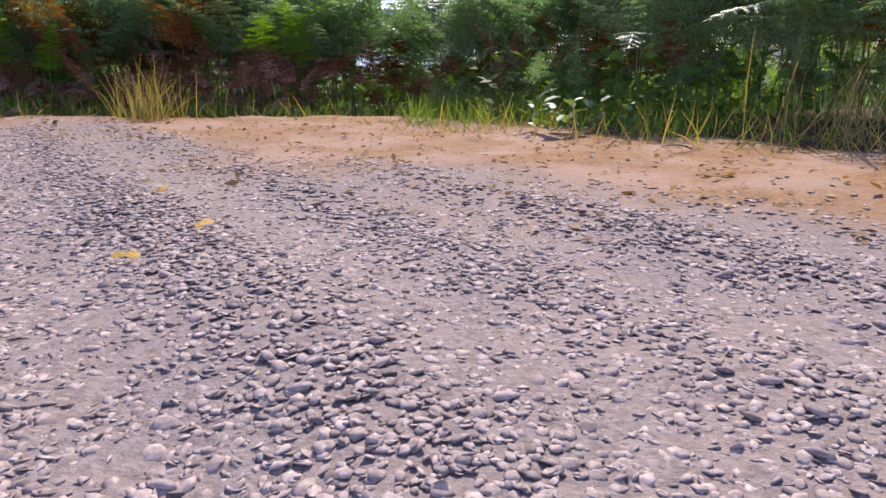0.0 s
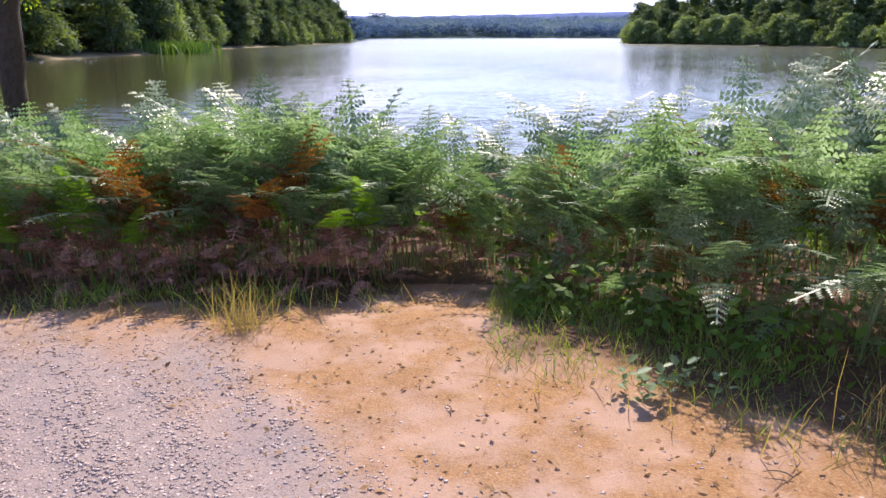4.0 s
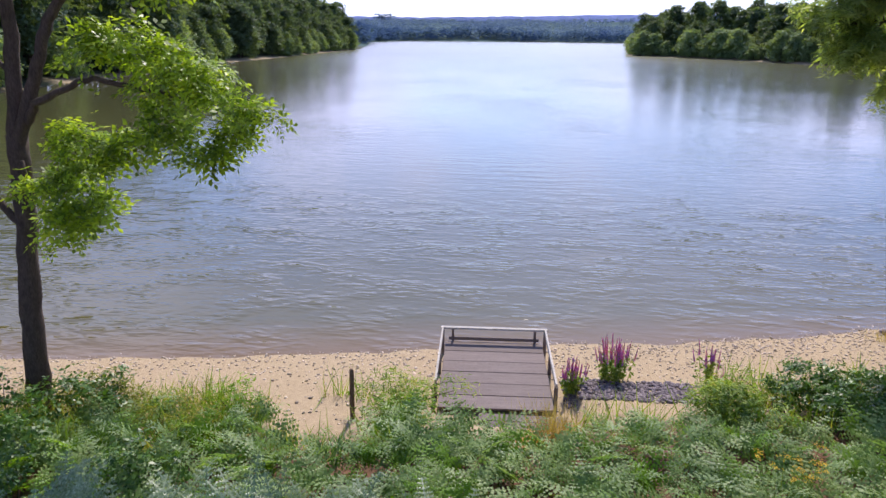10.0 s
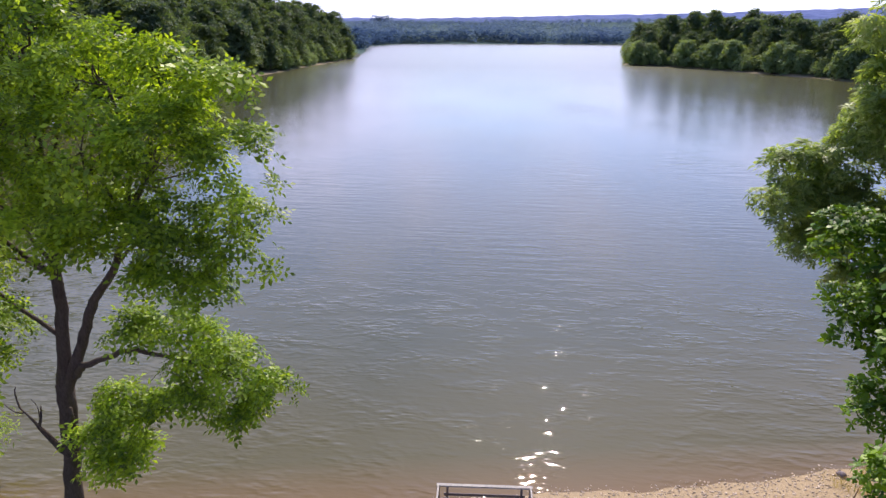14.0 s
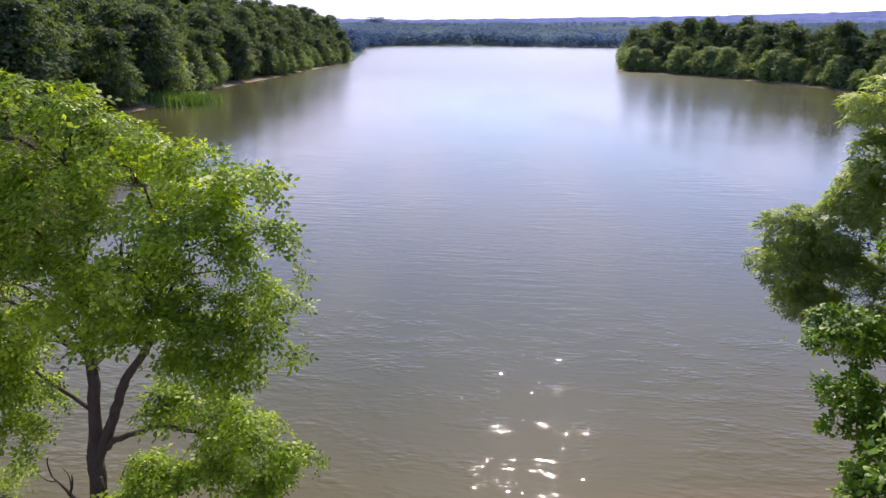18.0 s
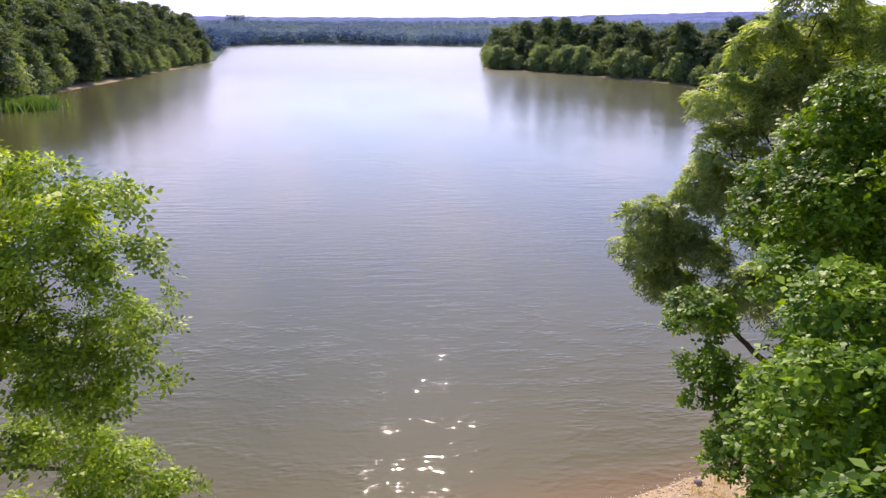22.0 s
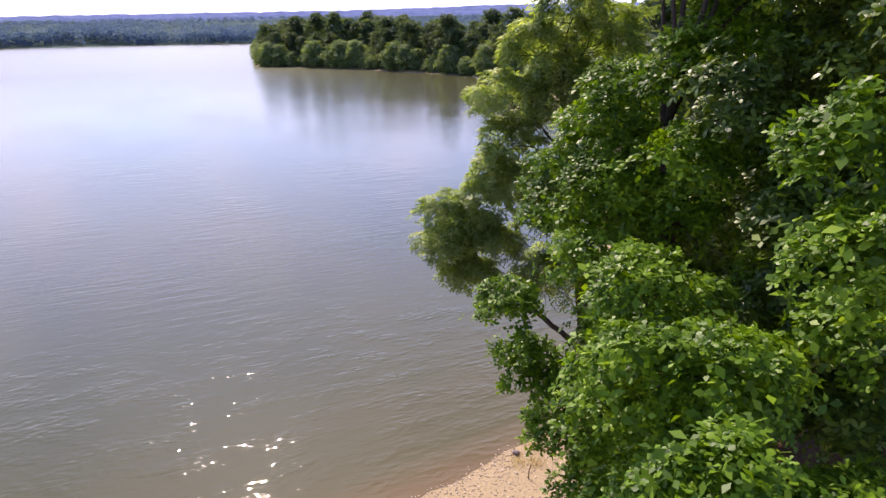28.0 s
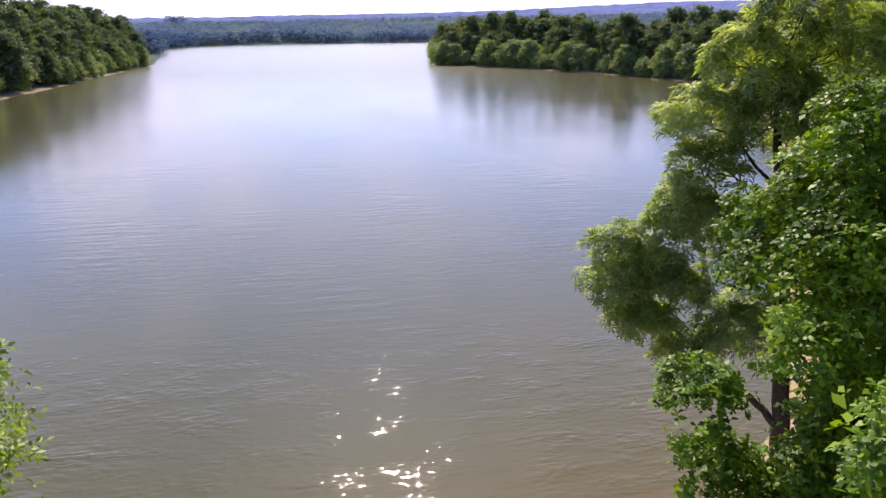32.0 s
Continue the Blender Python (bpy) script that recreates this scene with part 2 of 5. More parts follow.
REST = [(85, 130), (122, 225), (110, 275), (93, 332), (75, 376), (54, 402), (60, 440), (95, 700), (160, 1000), (190, 1390), (0, 1480), (-110, 1505), (-255, 1440), (-250, 1108), (-175, 770), (-122, 510), (-108, 340), (-103, 260), (-100, 220), (-90, 170), (-88, 135), (-82, 100), (-72, 50)]
LAKE = np.array(NEAR + REST, float)


def away(x, y):
    """Signed distance to the lake's edge: above 0 on land."""
    x, y = np.asarray(x, float), np.asarray(y, float)
    best, inside = np.full(x.shape, 1e9), np.zeros(x.shape, bool)
    for (ax, ay), (bx, by) in zip(LAKE, np.roll(LAKE, -1, 0)):
        dx, dy = bx - ax, by - ay
        t = np.clip(((x - ax) * dx + (y - ay) * dy) / (dx * dx + dy * dy), 0, 1)
        best = np.minimum(best, np.hypot(x - ax - t * dx, y - ay - t * dy))
        if ay != by:
            inside ^= ((ay > y) != (by > y)) & (x < ax + (y - ay) * dx / dy)
    return np.where(inside, -best, best)


def wobble(x, y, s, k=0.0):
    return np.sin(x * s + 1.3 + k) * np.sin(y * s * 1.17 + 0.4 + k) + 0.5 * np.sin(x * s * 2.3 + y * s * 1.9 + k)


def height(x, y):
    x, y = np.asarray(x, float), np.asarray(y, float)
    d = away(x, y) + 0.12 * wobble(x, y, 1.1)
    near = np.interp(d, [-60, -12, 0, 3.5, 8.5, 14.5, 18.5, 29.5], [-6, -3.4, WATER, -1.78, -1.15, -0.12, 0.06, 0.12])
    near = np.where((x > -1.95) & (x < 1.65) & (y > 17.35) & (y < 22.4), np.minimum(near, -1.93), near)
    near = near + np.where(d > 3, 0.012, 0.004) * wobble(x, y, 5.0, 1.0)
    rise = np.interp(x, [-60, 40], [0.13, 0.03])
    bank = WATER + np.where(d < 0, 0.12 * np.maximum(d, -40), np.minimum(0.3 * d, 0.8) + rise * np.clip(d - 2.7, 0, 90))
    far = np.clip((y - 1500) / 1500, 0, 1) * 52 * (1 + 0.14 * wobble(x, y, 0.0021)) + np.clip((y - 3000) / 900, 0, 1) * 22
    hill = np.clip((x + 100) / 1600, 0, 1) * np.clip((y - 1450) / 1500, 0, 1) * 26
    w = np.clip((np.hypot(x, y - 15) - 35) / 30, 0, 1)
    return near * (1 - w) + (bank + far + hill) * w


def gravel_edge(x):
    return np.interp(x, [-6, -4, -2.4, -1.5, -0.8, 0.3, 0.9, 2, 4], [7.9, 7.5, 7.3, 6.6, 5.8, 5.3, 4.9, 4.3, 3.4])


def green_edge(x):
    return np.interp(x, [-8, -4, -2, -1.2, -0.9, -0.6, -0.45, 0.4, 1, 1.5, 3, 5], [8.2, 8.0, 8.2, 8.35, 8.8, 8.6, 7.5, 7.1, 6.6, 6.4, 5.7, 5.0])


def path_x(y):
    """Middle of the trodden way from the gravel to the platform."""
    return np.interp(y, [8, 11, 14, 17, 19], [-0.8, -1.0, -0.3, 0.35, 0.1])


def spaced(parts):
    out = []
    for a, b, s in parts:
        out += list(np.arange(a, b, s))
    return out


def growing(start, end, step, factor):
    out, v = [], start
    while abs(v) < abs(end):
        out.append(v)
        step *= factor
        v += step if end > start else -step
    return out + [end]


def part(name, mesh, parent=None, label=""):
    ob = new(name, mesh)
    if parent is not None:
        ob.parent = parent
    if label:
        ob["label"] = label
    return ob


def mesh_of(name, verts, faces, material, smooth=False):
    """A mesh from arrays; every face has the same number of corners."""
    verts, faces = np.asarray(verts, np.float32), np.asarray(faces, np.int32)
    me = bpy.data.meshes.new(name)
    me.vertices.add(len(verts))
    me.vertices.foreach_set("co", verts.ravel())
    k = faces.shape[1]
    me.loops.add(faces.size)
    me.loops.foreach_set("vertex_index", faces.ravel())
    me.polygons.add(len(faces))
    me.polygons.foreach_set("loop_start", np.arange(0, faces.size, k, dtype=np.int32))
    if smooth:
        me.polygons.foreach_set("use_smooth", np.ones(len(faces), bool))
    me.update(calc_edges=True)
    if material is not None:
        me.materials.append(material)
    return me


def scattered(tv, tf, turns, places):
    """Many copies of a small shape as arrays: turns (n, 3, 3) and places (n, 3)."""
    v = np.einsum("nij,kj->nki", turns, np.asarray(tv, float)) + places[:, None]
    f = np.asarray(tf)[None] + (np.arange(len(places)) * len(tv))[:, None, None]
    return v.reshape(-1, 3), f.reshape(-1, len(tf[0]))


def frames_from(z, spin, r):
    """Turns whose third axis is z (n, 3), spun about it by the angles given."""
    z = z / np.linalg.norm(z, axis=1, keepdims=True)
    a = np.where(np.abs(z[:, 2:3]) < 0.9, [[0, 0, 1.0]], [[1.0, 0, 0]])
    x = np.cross(a, z)
    x /= np.linalg.norm(x, axis=1, keepdims=True)
    y = np.cross(z, x)
    c, s = np.cos(spin)[:, None], np.sin(spin)[:, None]
    return np.stack([c * x + s * y, c * y - s * x, z], 2) * r[:, None, None]


def tube(points, radii, sides=8, rough=0.0, cap=True):
    """A tapered tube round a line of points."""
    p, r = np.asarray(points, float), np.asarray(radii, float)
    t = np.gradient(p, axis=0)
    t /= np.linalg.norm(t, axis=1, keepdims=True)
    ref = np.array([0.31, 0.95, 0.1])
    x = np.cross(t, ref)
    x /= np.linalg.norm(x, axis=1, keepdims=True)
    y = np.cross(t, x)
    a = np.arange(sides) * 2 * np.pi / sides
    rr = r[:, None] * (1 + rough * np.sin(3 * a[None] + p[:, 2:3] * 3) * 0.5 + rough * rng.normal(0, 0.5, (len(p), sides)))
    v = (p[:, None] + rr[..., None] * (np.cos(a)[None, :, None] * x[:, None] + np.sin(a)[None, :, None] * y[:, None])).reshape(-1, 3)
    f = []
    for i in range(len(p) - 1):
        for j in range(sides):
            k = (j + 1) % sides
            f.append((i * sides + j, i * sides + k, (i + 1) * sides + k, (i + 1) * sides + j))
    if cap:
        for base in (0, (len(p) - 1) * sides):
            for j in range(0, sides - 2, 2):
                f.append((base, base + j + 1, base + j + 2, base + (j + 3) % sides))
    return v, np.array(f)


def curve_points(a, b, bend, n=7):
    """A line from a to b that sags or arches by the vector bend at its middle."""
    t = np.linspace(0, 1, n)[:, None]
    return np.asarray(a, float) * (1 - t) + np.asarray(b, float) * t + np.asarray(bend, float) * (4 * t * (1 - t))


def joined(pieces):
    v, f, n = [], [], 0
    for a, b in pieces:
        v.append(a)
        f.append(np.asarray(b) + n)
        n += len(a)
    return np.concatenate(v), np.concatenate(f)


# ---- ground ----
gx = sorted(set(np.round([*growing(-18, -4200, 0.5, 1.09), *spaced([(-17.5, -5, 0.35), (-5, 4, 0.1), (4, 16, 0.35)]), *growing(16, 4200, 0.5, 1.09)], 3)))
gy = sorted(set(np.round([*growing(1.5, -800, 0.3, 1.25), *spaced([(2, 9.5, 0.1), (9.5, 30, 0.3)]), *growing(30, 4600, 0.5, 1.06)], 3)))
GX, GY = np.meshgrid(gx, gy)
GZ = height(GX, GY)
idx = np.arange(GX.size).reshape(GX.shape)
gf = np.stack([idx[:-1, :-1], idx[:-1, 1:], idx[1:, 1:], idx[1:, :-1]], -1).reshape(-1, 4)
gd = away(GX, GY)
wob = 0.16 * wobble(GX, GY, 3.1) + 0.08 * wobble(GX, GY, 9.0, 2)
nearby = np.hypot(GX, GY - 10) < 45
zone_gravel = np.clip((gravel_edge(GX) + wob * 1.5 - GY) / 0.7 + 0.5, 0, 1) * nearby
zone_dry = np.clip((green_edge(GX) + wob * 0.8 - GY) / 0.25 + 0.5, 0, 1) * nearby
on_path = np.clip((0.55 + wob - np.abs(GX - path_x(GY))) / 0.3 + 0.5, 0, 1) * ((GY < 9.3) | (GY > 16)) * (GY < 20) * nearby
zone_dry = np.maximum(zone_dry, on_path)
zone_beach = np.clip((5.6 + 2.0 * wob - gd) / 0.8 + 0.5, 0, 1) * (np.hypot(GX, GY - 15) < 70)
zone_beach = np.maximum(zone_beach, np.clip(0.9 + 2.4 * np.sin(GX * 0.11 + GY * 0.07) - gd, 0, 1) * (GY < 460))
zones = np.stack([zone_gravel, zone_dry, np.clip(zone_beach, 0, 1), np.clip((np.hypot(GX, GY) - 60) / 60, 0, 1)], -1).reshape(-1, 4).astype(np.float32)

m, n, l, b = shader("ground_gravel_earth_sand")
at = n.new("ShaderNodeAttribute")
at.attribute_name = "zones"
sep = n.new("ShaderNodeSeparateColor")
l.new(at.outputs["Color"], sep.inputs["Color"])
coarse, mid, fine = noise_node(n, l, 0.9, 4), noise_node(n, l, 9, 5, 0.65), noise_node(n, l, 70, 4, 0.7)
litter = ramp(n, l, mid, [(0.3, (0.07, 0.04, 0.025)), (0.55, (0.16, 0.085, 0.05)), (0.75, (0.20, 0.13, 0.07))])
earth = ramp(n, l, mid, [(0.25, (0.22, 0.105, 0.045)), (0.5, (0.36, 0.195, 0.095)), (0.75, (0.46, 0.28, 0.155))])
earth = blend(n, l, 0.45, earth, ramp(n, l, fine, [(0.35, (0.15, 0.07, 0.028)), (0.6, (0.48, 0.275, 0.125)), (0.75, (0.66, 0.47, 0.28))]))
earth = blend(n, l, ramp(n, l, noise_node(n, l, 2.1, 5, 0.6), [(0.44, (0, 0, 0)), (0.6, (0.75, 0.75, 0.75))]), earth, (0.48, 0.315, 0.235))
stones = ramp(n, l, fine, [(0.3, (0.19, 0.145, 0.13)), (0.5, (0.32, 0.25, 0.23)), (0.7, (0.41, 0.335, 0.31))])
stones = blend(n, l, ramp(n, l, mid, [(0.45, (0, 0, 0)), (0.7, (0.6, 0.6, 0.6))]), stones, (0.42, 0.31, 0.26))
sand = ramp(n, l, mid, [(0.3, (0.26, 0.185, 0.098)), (0.7, (0.45, 0.34, 0.2))])
sand = blend(n, l, 0.4, sand, ramp(n, l, fine, [(0.35, (0.22, 0.15, 0.08)), (0.65, (0.63, 0.51, 0.34))]))
c = blend(n, l, sep.outputs["Green"], litter, earth)
c = blend(n, l, sep.outputs["Red"], c, stones)
c = blend(n, l, sep.outputs["Blue"], c, sand)
wide = noise_node(n, l, 0.012, 4, 0.6)
c = blend(n, l, at.outputs["Alpha"], c, ramp(n, l, wide, [(0.35, (0.03, 0.04, 0.018)), (0.6, (0.05, 0.065, 0.025)), (0.75, (0.12, 0.105, 0.06))]))
c = blend(n, l, sep.outputs["Blue"], c, sand)
l.new(c, b.inputs["Base Color"])
b.inputs["Roughness"].default_value, b.inputs["Specular IOR Level"].default_value = 0.9, 0.2
bump(n, l, b, fine, 0.6, 0.012)
M_GROUND = m
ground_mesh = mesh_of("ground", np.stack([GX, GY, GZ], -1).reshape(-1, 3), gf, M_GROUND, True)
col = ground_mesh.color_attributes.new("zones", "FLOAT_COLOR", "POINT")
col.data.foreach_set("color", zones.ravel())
# faces far off take a meadow colour shifted blue for haze
ground_mesh.materials.append(surface("hazed_meadow", (0.06, 0.10, 0.12), (0.13, 0.18, 0.14), 0.006, 1.0, 5, 0.0, 0.01, spec=0.0))
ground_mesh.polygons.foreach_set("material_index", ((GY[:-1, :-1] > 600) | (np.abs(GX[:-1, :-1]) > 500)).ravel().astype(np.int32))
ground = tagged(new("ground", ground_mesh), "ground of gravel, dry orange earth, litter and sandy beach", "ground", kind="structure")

# ---- water ----
m, n, l, b = shader("lake_water")
t = n.new("ShaderNodeNewGeometry")
sx = n.new("ShaderNodeSeparateXYZ")
l.new(t.outputs["Position"], sx.inputs["Vector"])
lean = n.new("ShaderNodeMath")
lean.operation = "MULTIPLY_ADD"
lean.inputs[1].default_value = -0.2
l.new(sx.outputs["X"], lean.inputs[0])
l.new(sx.outputs["Y"], lean.inputs[2])
edge = n.new("ShaderNodeMapRange")
edge.inputs["From Min"].default_value, edge.inputs["From Max"].default_value = 23.0, 36.0
l.new(lean.outputs[0], edge.inputs["Value"])
murk = ramp(n, l, edge.outputs["Result"], [(0.0, (0.24, 0.145, 0.055)), (0.2, (0.13, 0.112, 0.038)), (1.0, (0.086, 0.09, 0.033))])
big = noise_node(n, l, 0.05, 3, stretch=(1, 0.5, 1))
murk = blend(n, l, 0.35, murk, ramp(n, l, big, [(0.35, (0.05, 0.052, 0.024)), (0.65, (0.10, 0.088, 0.038))]))
l.new(murk, b.inputs["Base Color"])
b.inputs["IOR"].default_value, b.inputs["Specular IOR Level"].default_value = 1.36, 0.5


def math_node(how, a, b=0.0, c=0.0):
    x = n.new("ShaderNodeMath")
    x.operation = how
    for k, v in enumerate((a, b, c)):
        if isinstance(v, (int, float)):
            x.inputs[k].default_value = v
        else:
            l.new(v, x.inputs[k])
    return x.outputs[0]


def patches(scale, low, high, stretch=(1, 1, 1), floor=0.0):
    return ramp(n, l, noise_node(n, l, scale, 3, 0.5, stretch=stretch), [(low, (floor,) * 3), (high, (1, 1, 1))])


# heights in metres: long low swells in bands, short ripples, and steep wavelets that catch the sun
swell = math_node("MULTIPLY", noise_node(n, l, 0.9, 2, 0.5, stretch=(0.2, 1.25, 1)), patches(0.06, 0.45, 0.62, (1, 0.6, 1), 0.1))
ripple = math_node("MULTIPLY", noise_node(n, l, 1.5, 3, 0.6, stretch=(0.5, 1.5, 1)), patches(0.035, 0.35, 0.7, (1, 0.5, 1), 0.35))
wavelet = math_node("MULTIPLY", noise_node(n, l, 2.6, 1, 0.5, stretch=(0.65, 1.4, 1)), patches(0.5, 0.42, 0.66, (0.8, 1.2, 1), 0.2))
wavelet = math_node("MULTIPLY", wavelet, ramp(n, l, math_node("DIVIDE", sx.outputs["Y"], 100.0), [(0.40, (1, 1, 1)), (0.48, (0, 0, 0))]))
rise = math_node("MULTIPLY_ADD", swell, 0.05, math_node("MULTIPLY_ADD", ripple, 0.042, math_node("MULTIPLY", wavelet, 0.062)))
bp = n.new("ShaderNodeBump")
bp.inputs["Distance"].default_value = 1.0
l.new(rise, bp.inputs["Height"])
# ripples too fine to tell apart far out: gloss spreads instead
out = n.new("ShaderNodeMapRange")
out.inputs["From Min"].default_value, out.inputs["From Max"].default_value = 30.0, 360.0
l.new(sx.outputs["Y"], out.inputs["Value"])
l.new(math_node("MULTIPLY_ADD", out.outputs["Result"], -0.88, 1.0), bp.inputs["Strength"])
spread = n.new("ShaderNodeMapRange")
spread.inputs["To Min"].default_value, spread.inputs["To Max"].default_value = 0.03, 0.24
l.new(out.outputs["Result"], spread.inputs["Value"])
l.new(spread.outputs["Result"], b.inputs["Roughness"])
l.new(bp.outputs["Normal"], b.inputs["Normal"])
M_WATER = m
wx, wy = np.meshgrid(np.linspace(-600, 600, 13), np.linspace(-4, 1700, 15))
wi = np.arange(wx.size).reshape(wx.shape)
wf = np.stack([wi[:-1, :-1], wi[:-1, 1:], wi[1:, 1:], wi[1:, :-1]], -1).reshape(-1, 4)
tagged(new("water", mesh_of("water", np.stack([wx, wy, np.full_like(wx, WATER)], -1).reshape(-1, 3), wf, M_WATER)), "calm murky green-brown lake water with small ripples", "water", kind="structure")

# ---- leaf shapes (flat, base at the origin, along +x, normal +z) ----
LEAFLET = ([(0, 0, 0), (0.5, 0.26, 0.03), (1, 0, -0.06), (0.5, -0.26, 0.03)], [(0, 1, 2, 3)])
NARROW = ([(0, 0, 0), (0.45, 0.1, 0.04), (1, 0, -0.1), (0.45, -0.1, 0.04)], [(0, 1, 2, 3)])


def compound(pairs):
    """A leaf of paired leaflets and one at the tip."""
    v, f = [], []
    for i in range(pairs):
        for s in (-1, 1):
            a, x0, size = 0.95 * s, 0.18 + 0.68 * i / pairs, 0.42 - 0.08 * abs(i - 1)
            k = len(v)
            for x, y, z in LEAFLET[0]:
                v.append((x0 + size * (x * math.cos(a) - y * math.sin(a)), size * (x * math.sin(a) + y * math.cos(a)), z * size - 0.12 * x0 * x0 - 0.1 * size * x))
            f.append((k, k + 1, k + 2, k + 3))
    k = len(v)
    v += [(0.8 + 0.4 * x, 0.4 * y, 0.4 * z - 0.1) for x, y, z in LEAFLET[0]]
    f.append((k, k + 1, k + 2, k + 3))
    return v, f


ASH_LEAF = compound(2)


def lobed(stations):
    """A leaf as a strip of quads with a wavy outline: stations of (along, half width)."""
    v = [(x, s * w, 0.05 * math.sin(3.1 * x) - 0.08 * x * x + 0.1 * w) for x, w in stations for s in (-1, 1)]
    return v, [(2 * i, 2 * i + 2, 2 * i + 3, 2 * i + 1) for i in range(len(stations) - 1)]


OAK_LEAF = lobed([(0, 0.025), (0.3, 0.19), (0.48, 0.11), (0.76, 0.27), (1, 0.07)])


def rosette(leaf, count, rise=0.35):
    """Leaves round a twig's end, tipped up a little and uneven in size."""
    v, f = [], []
    for i in range(count):
        a, k, size = i * 6.283 / count + (i % 2) * 0.3, len(v), 1 - 0.22 * (i % 3)
        tip = rise * (0.5 + 0.5 * (i % 2))
        for x, y, z in leaf[0]:
            x, y = x * size + 0.05, y * size
            v.append((x * math.cos(a) - y * math.sin(a), x * math.sin(a) + y * math.cos(a), z * size + x * tip))
        f += [tuple(j + k for j in q) for q in leaf[1]]
    return v, f


OAK_TUFT = rosette(OAK_LEAF, 6, 0.45)
OAK_TUFT_FAR = rosette(lobed([(0, 0.03), (0.4, 0.2), (0.72, 0.25), (1, 0.05)]), 5, 0.45)
WILLOW_TUFT = rosette(NARROW, 7, 0.1)
ASH_TUFT = rosette(ASH_LEAF, 4, 0.15)
CLUMP = rosette(([(0, 0, 0), (0.5, 0.3, 0.05), (1, 0, -0.1), (0.5, -0.3, 0.05)], [(0, 1, 2, 3)]), 3, 0.4)


def crown(blobs, clumps, per, leaf, size, material, spread=0.3, shell=0.62, name="crown"):
    """Leaves in clumps over the outer shell of many uneven blobs (centre, radii)."""
    pos, out = [], []
    for (cx, cy, cz), (rx, ry, rz) in blobs:
        k = max(4, int(clumps * (rx * ry + ry * rz + rx * rz) / 3))
        d = rng.normal(0, 1, (k, 3))
        d /= np.linalg.norm(d, axis=1, keepdims=True)
        d[:, 2] = np.where(d[:, 2] < -0.55, -d[:, 2], d[:, 2])
        q = np.array([cx, cy, cz]) + d * [rx, ry, rz] * rng.uniform(shell, 1.08, (k, 1))
        s = spread * rng.uniform(0.6, 1.3, (k, 1))
        j = np.repeat(np.arange(k), per)
        off = rng.normal(0, 1, (len(j), 3)) * s[j] * [1, 1, 0.6]
        pos.append(q[j] + off)
        out.append(d[j] * 0.7 + off / np.linalg.norm(off, axis=1, keepdims=True) * 0.5)
    pos, out = np.concatenate(pos), np.concatenate(out)
    z = np.array([0, 0, 0.75]) + out * 0.55 + rng.normal(0, 0.42, pos.shape)
    t = frames_from(z, rng.uniform(0, 6.28, len(pos)), size * rng.uniform(0.65, 1.25, len(pos)))
    v, f = scattered(leaf[0], leaf[1], t, pos)
    return mesh_of(name, v, f, material)


def clumped(blobs, sub, tufts, leaf, size, material, name="crown"):
    """A crown of lumps: each blob (centre, radius) carries smaller lumps on its shell, each roofed with tufts of leaves, with dark gaps between."""
    pos, out = [], []
    for cx, cy, cz, r in blobs:
        k = max(4, int(sub * r))
        d = rng.normal(0, 1, (k, 3)) + [0, 0, 0.25]
        d /= np.linalg.norm(d, axis=1, keepdims=True)
        d[:, 2] = np.where(d[:, 2] < -0.6, -d[:, 2], d[:, 2])
        c = np.array([cx, cy, cz]) + d * r * rng.uniform(0.55, 1.0, (k, 1)) * [1, 1, 0.85]
        s = rng.uniform(0.24, 0.42, k) * (0.35 + 0.65 * r)
        j = np.repeat(np.arange(k), np.maximum(5, (tufts * s * s).astype(int)))
        e = rng.normal(0, 1, (len(j), 3)) + d[j] * 0.8 + [0, 0, 0.7]
        e /= np.linalg.norm(e, axis=1, keepdims=True)
        pos.append(c[j] + e * (s[j] * rng.uniform(0.72, 1.1, len(j)))[:, None] * [1, 1, 0.8])
        out.append(e)
    pos, out = np.concatenate(pos), np.concatenate(out)
    z = out * 0.75 + np.array([0, 0, 0.55]) + rng.normal(0, 0.26, pos.shape)
    t = frames_from(z, rng.uniform(0, 6.28, len(pos)), size * rng.uniform(0.6, 1.2, len(pos)))
    return mesh_of(name, *scattered(leaf[0], leaf[1], t, pos), material)


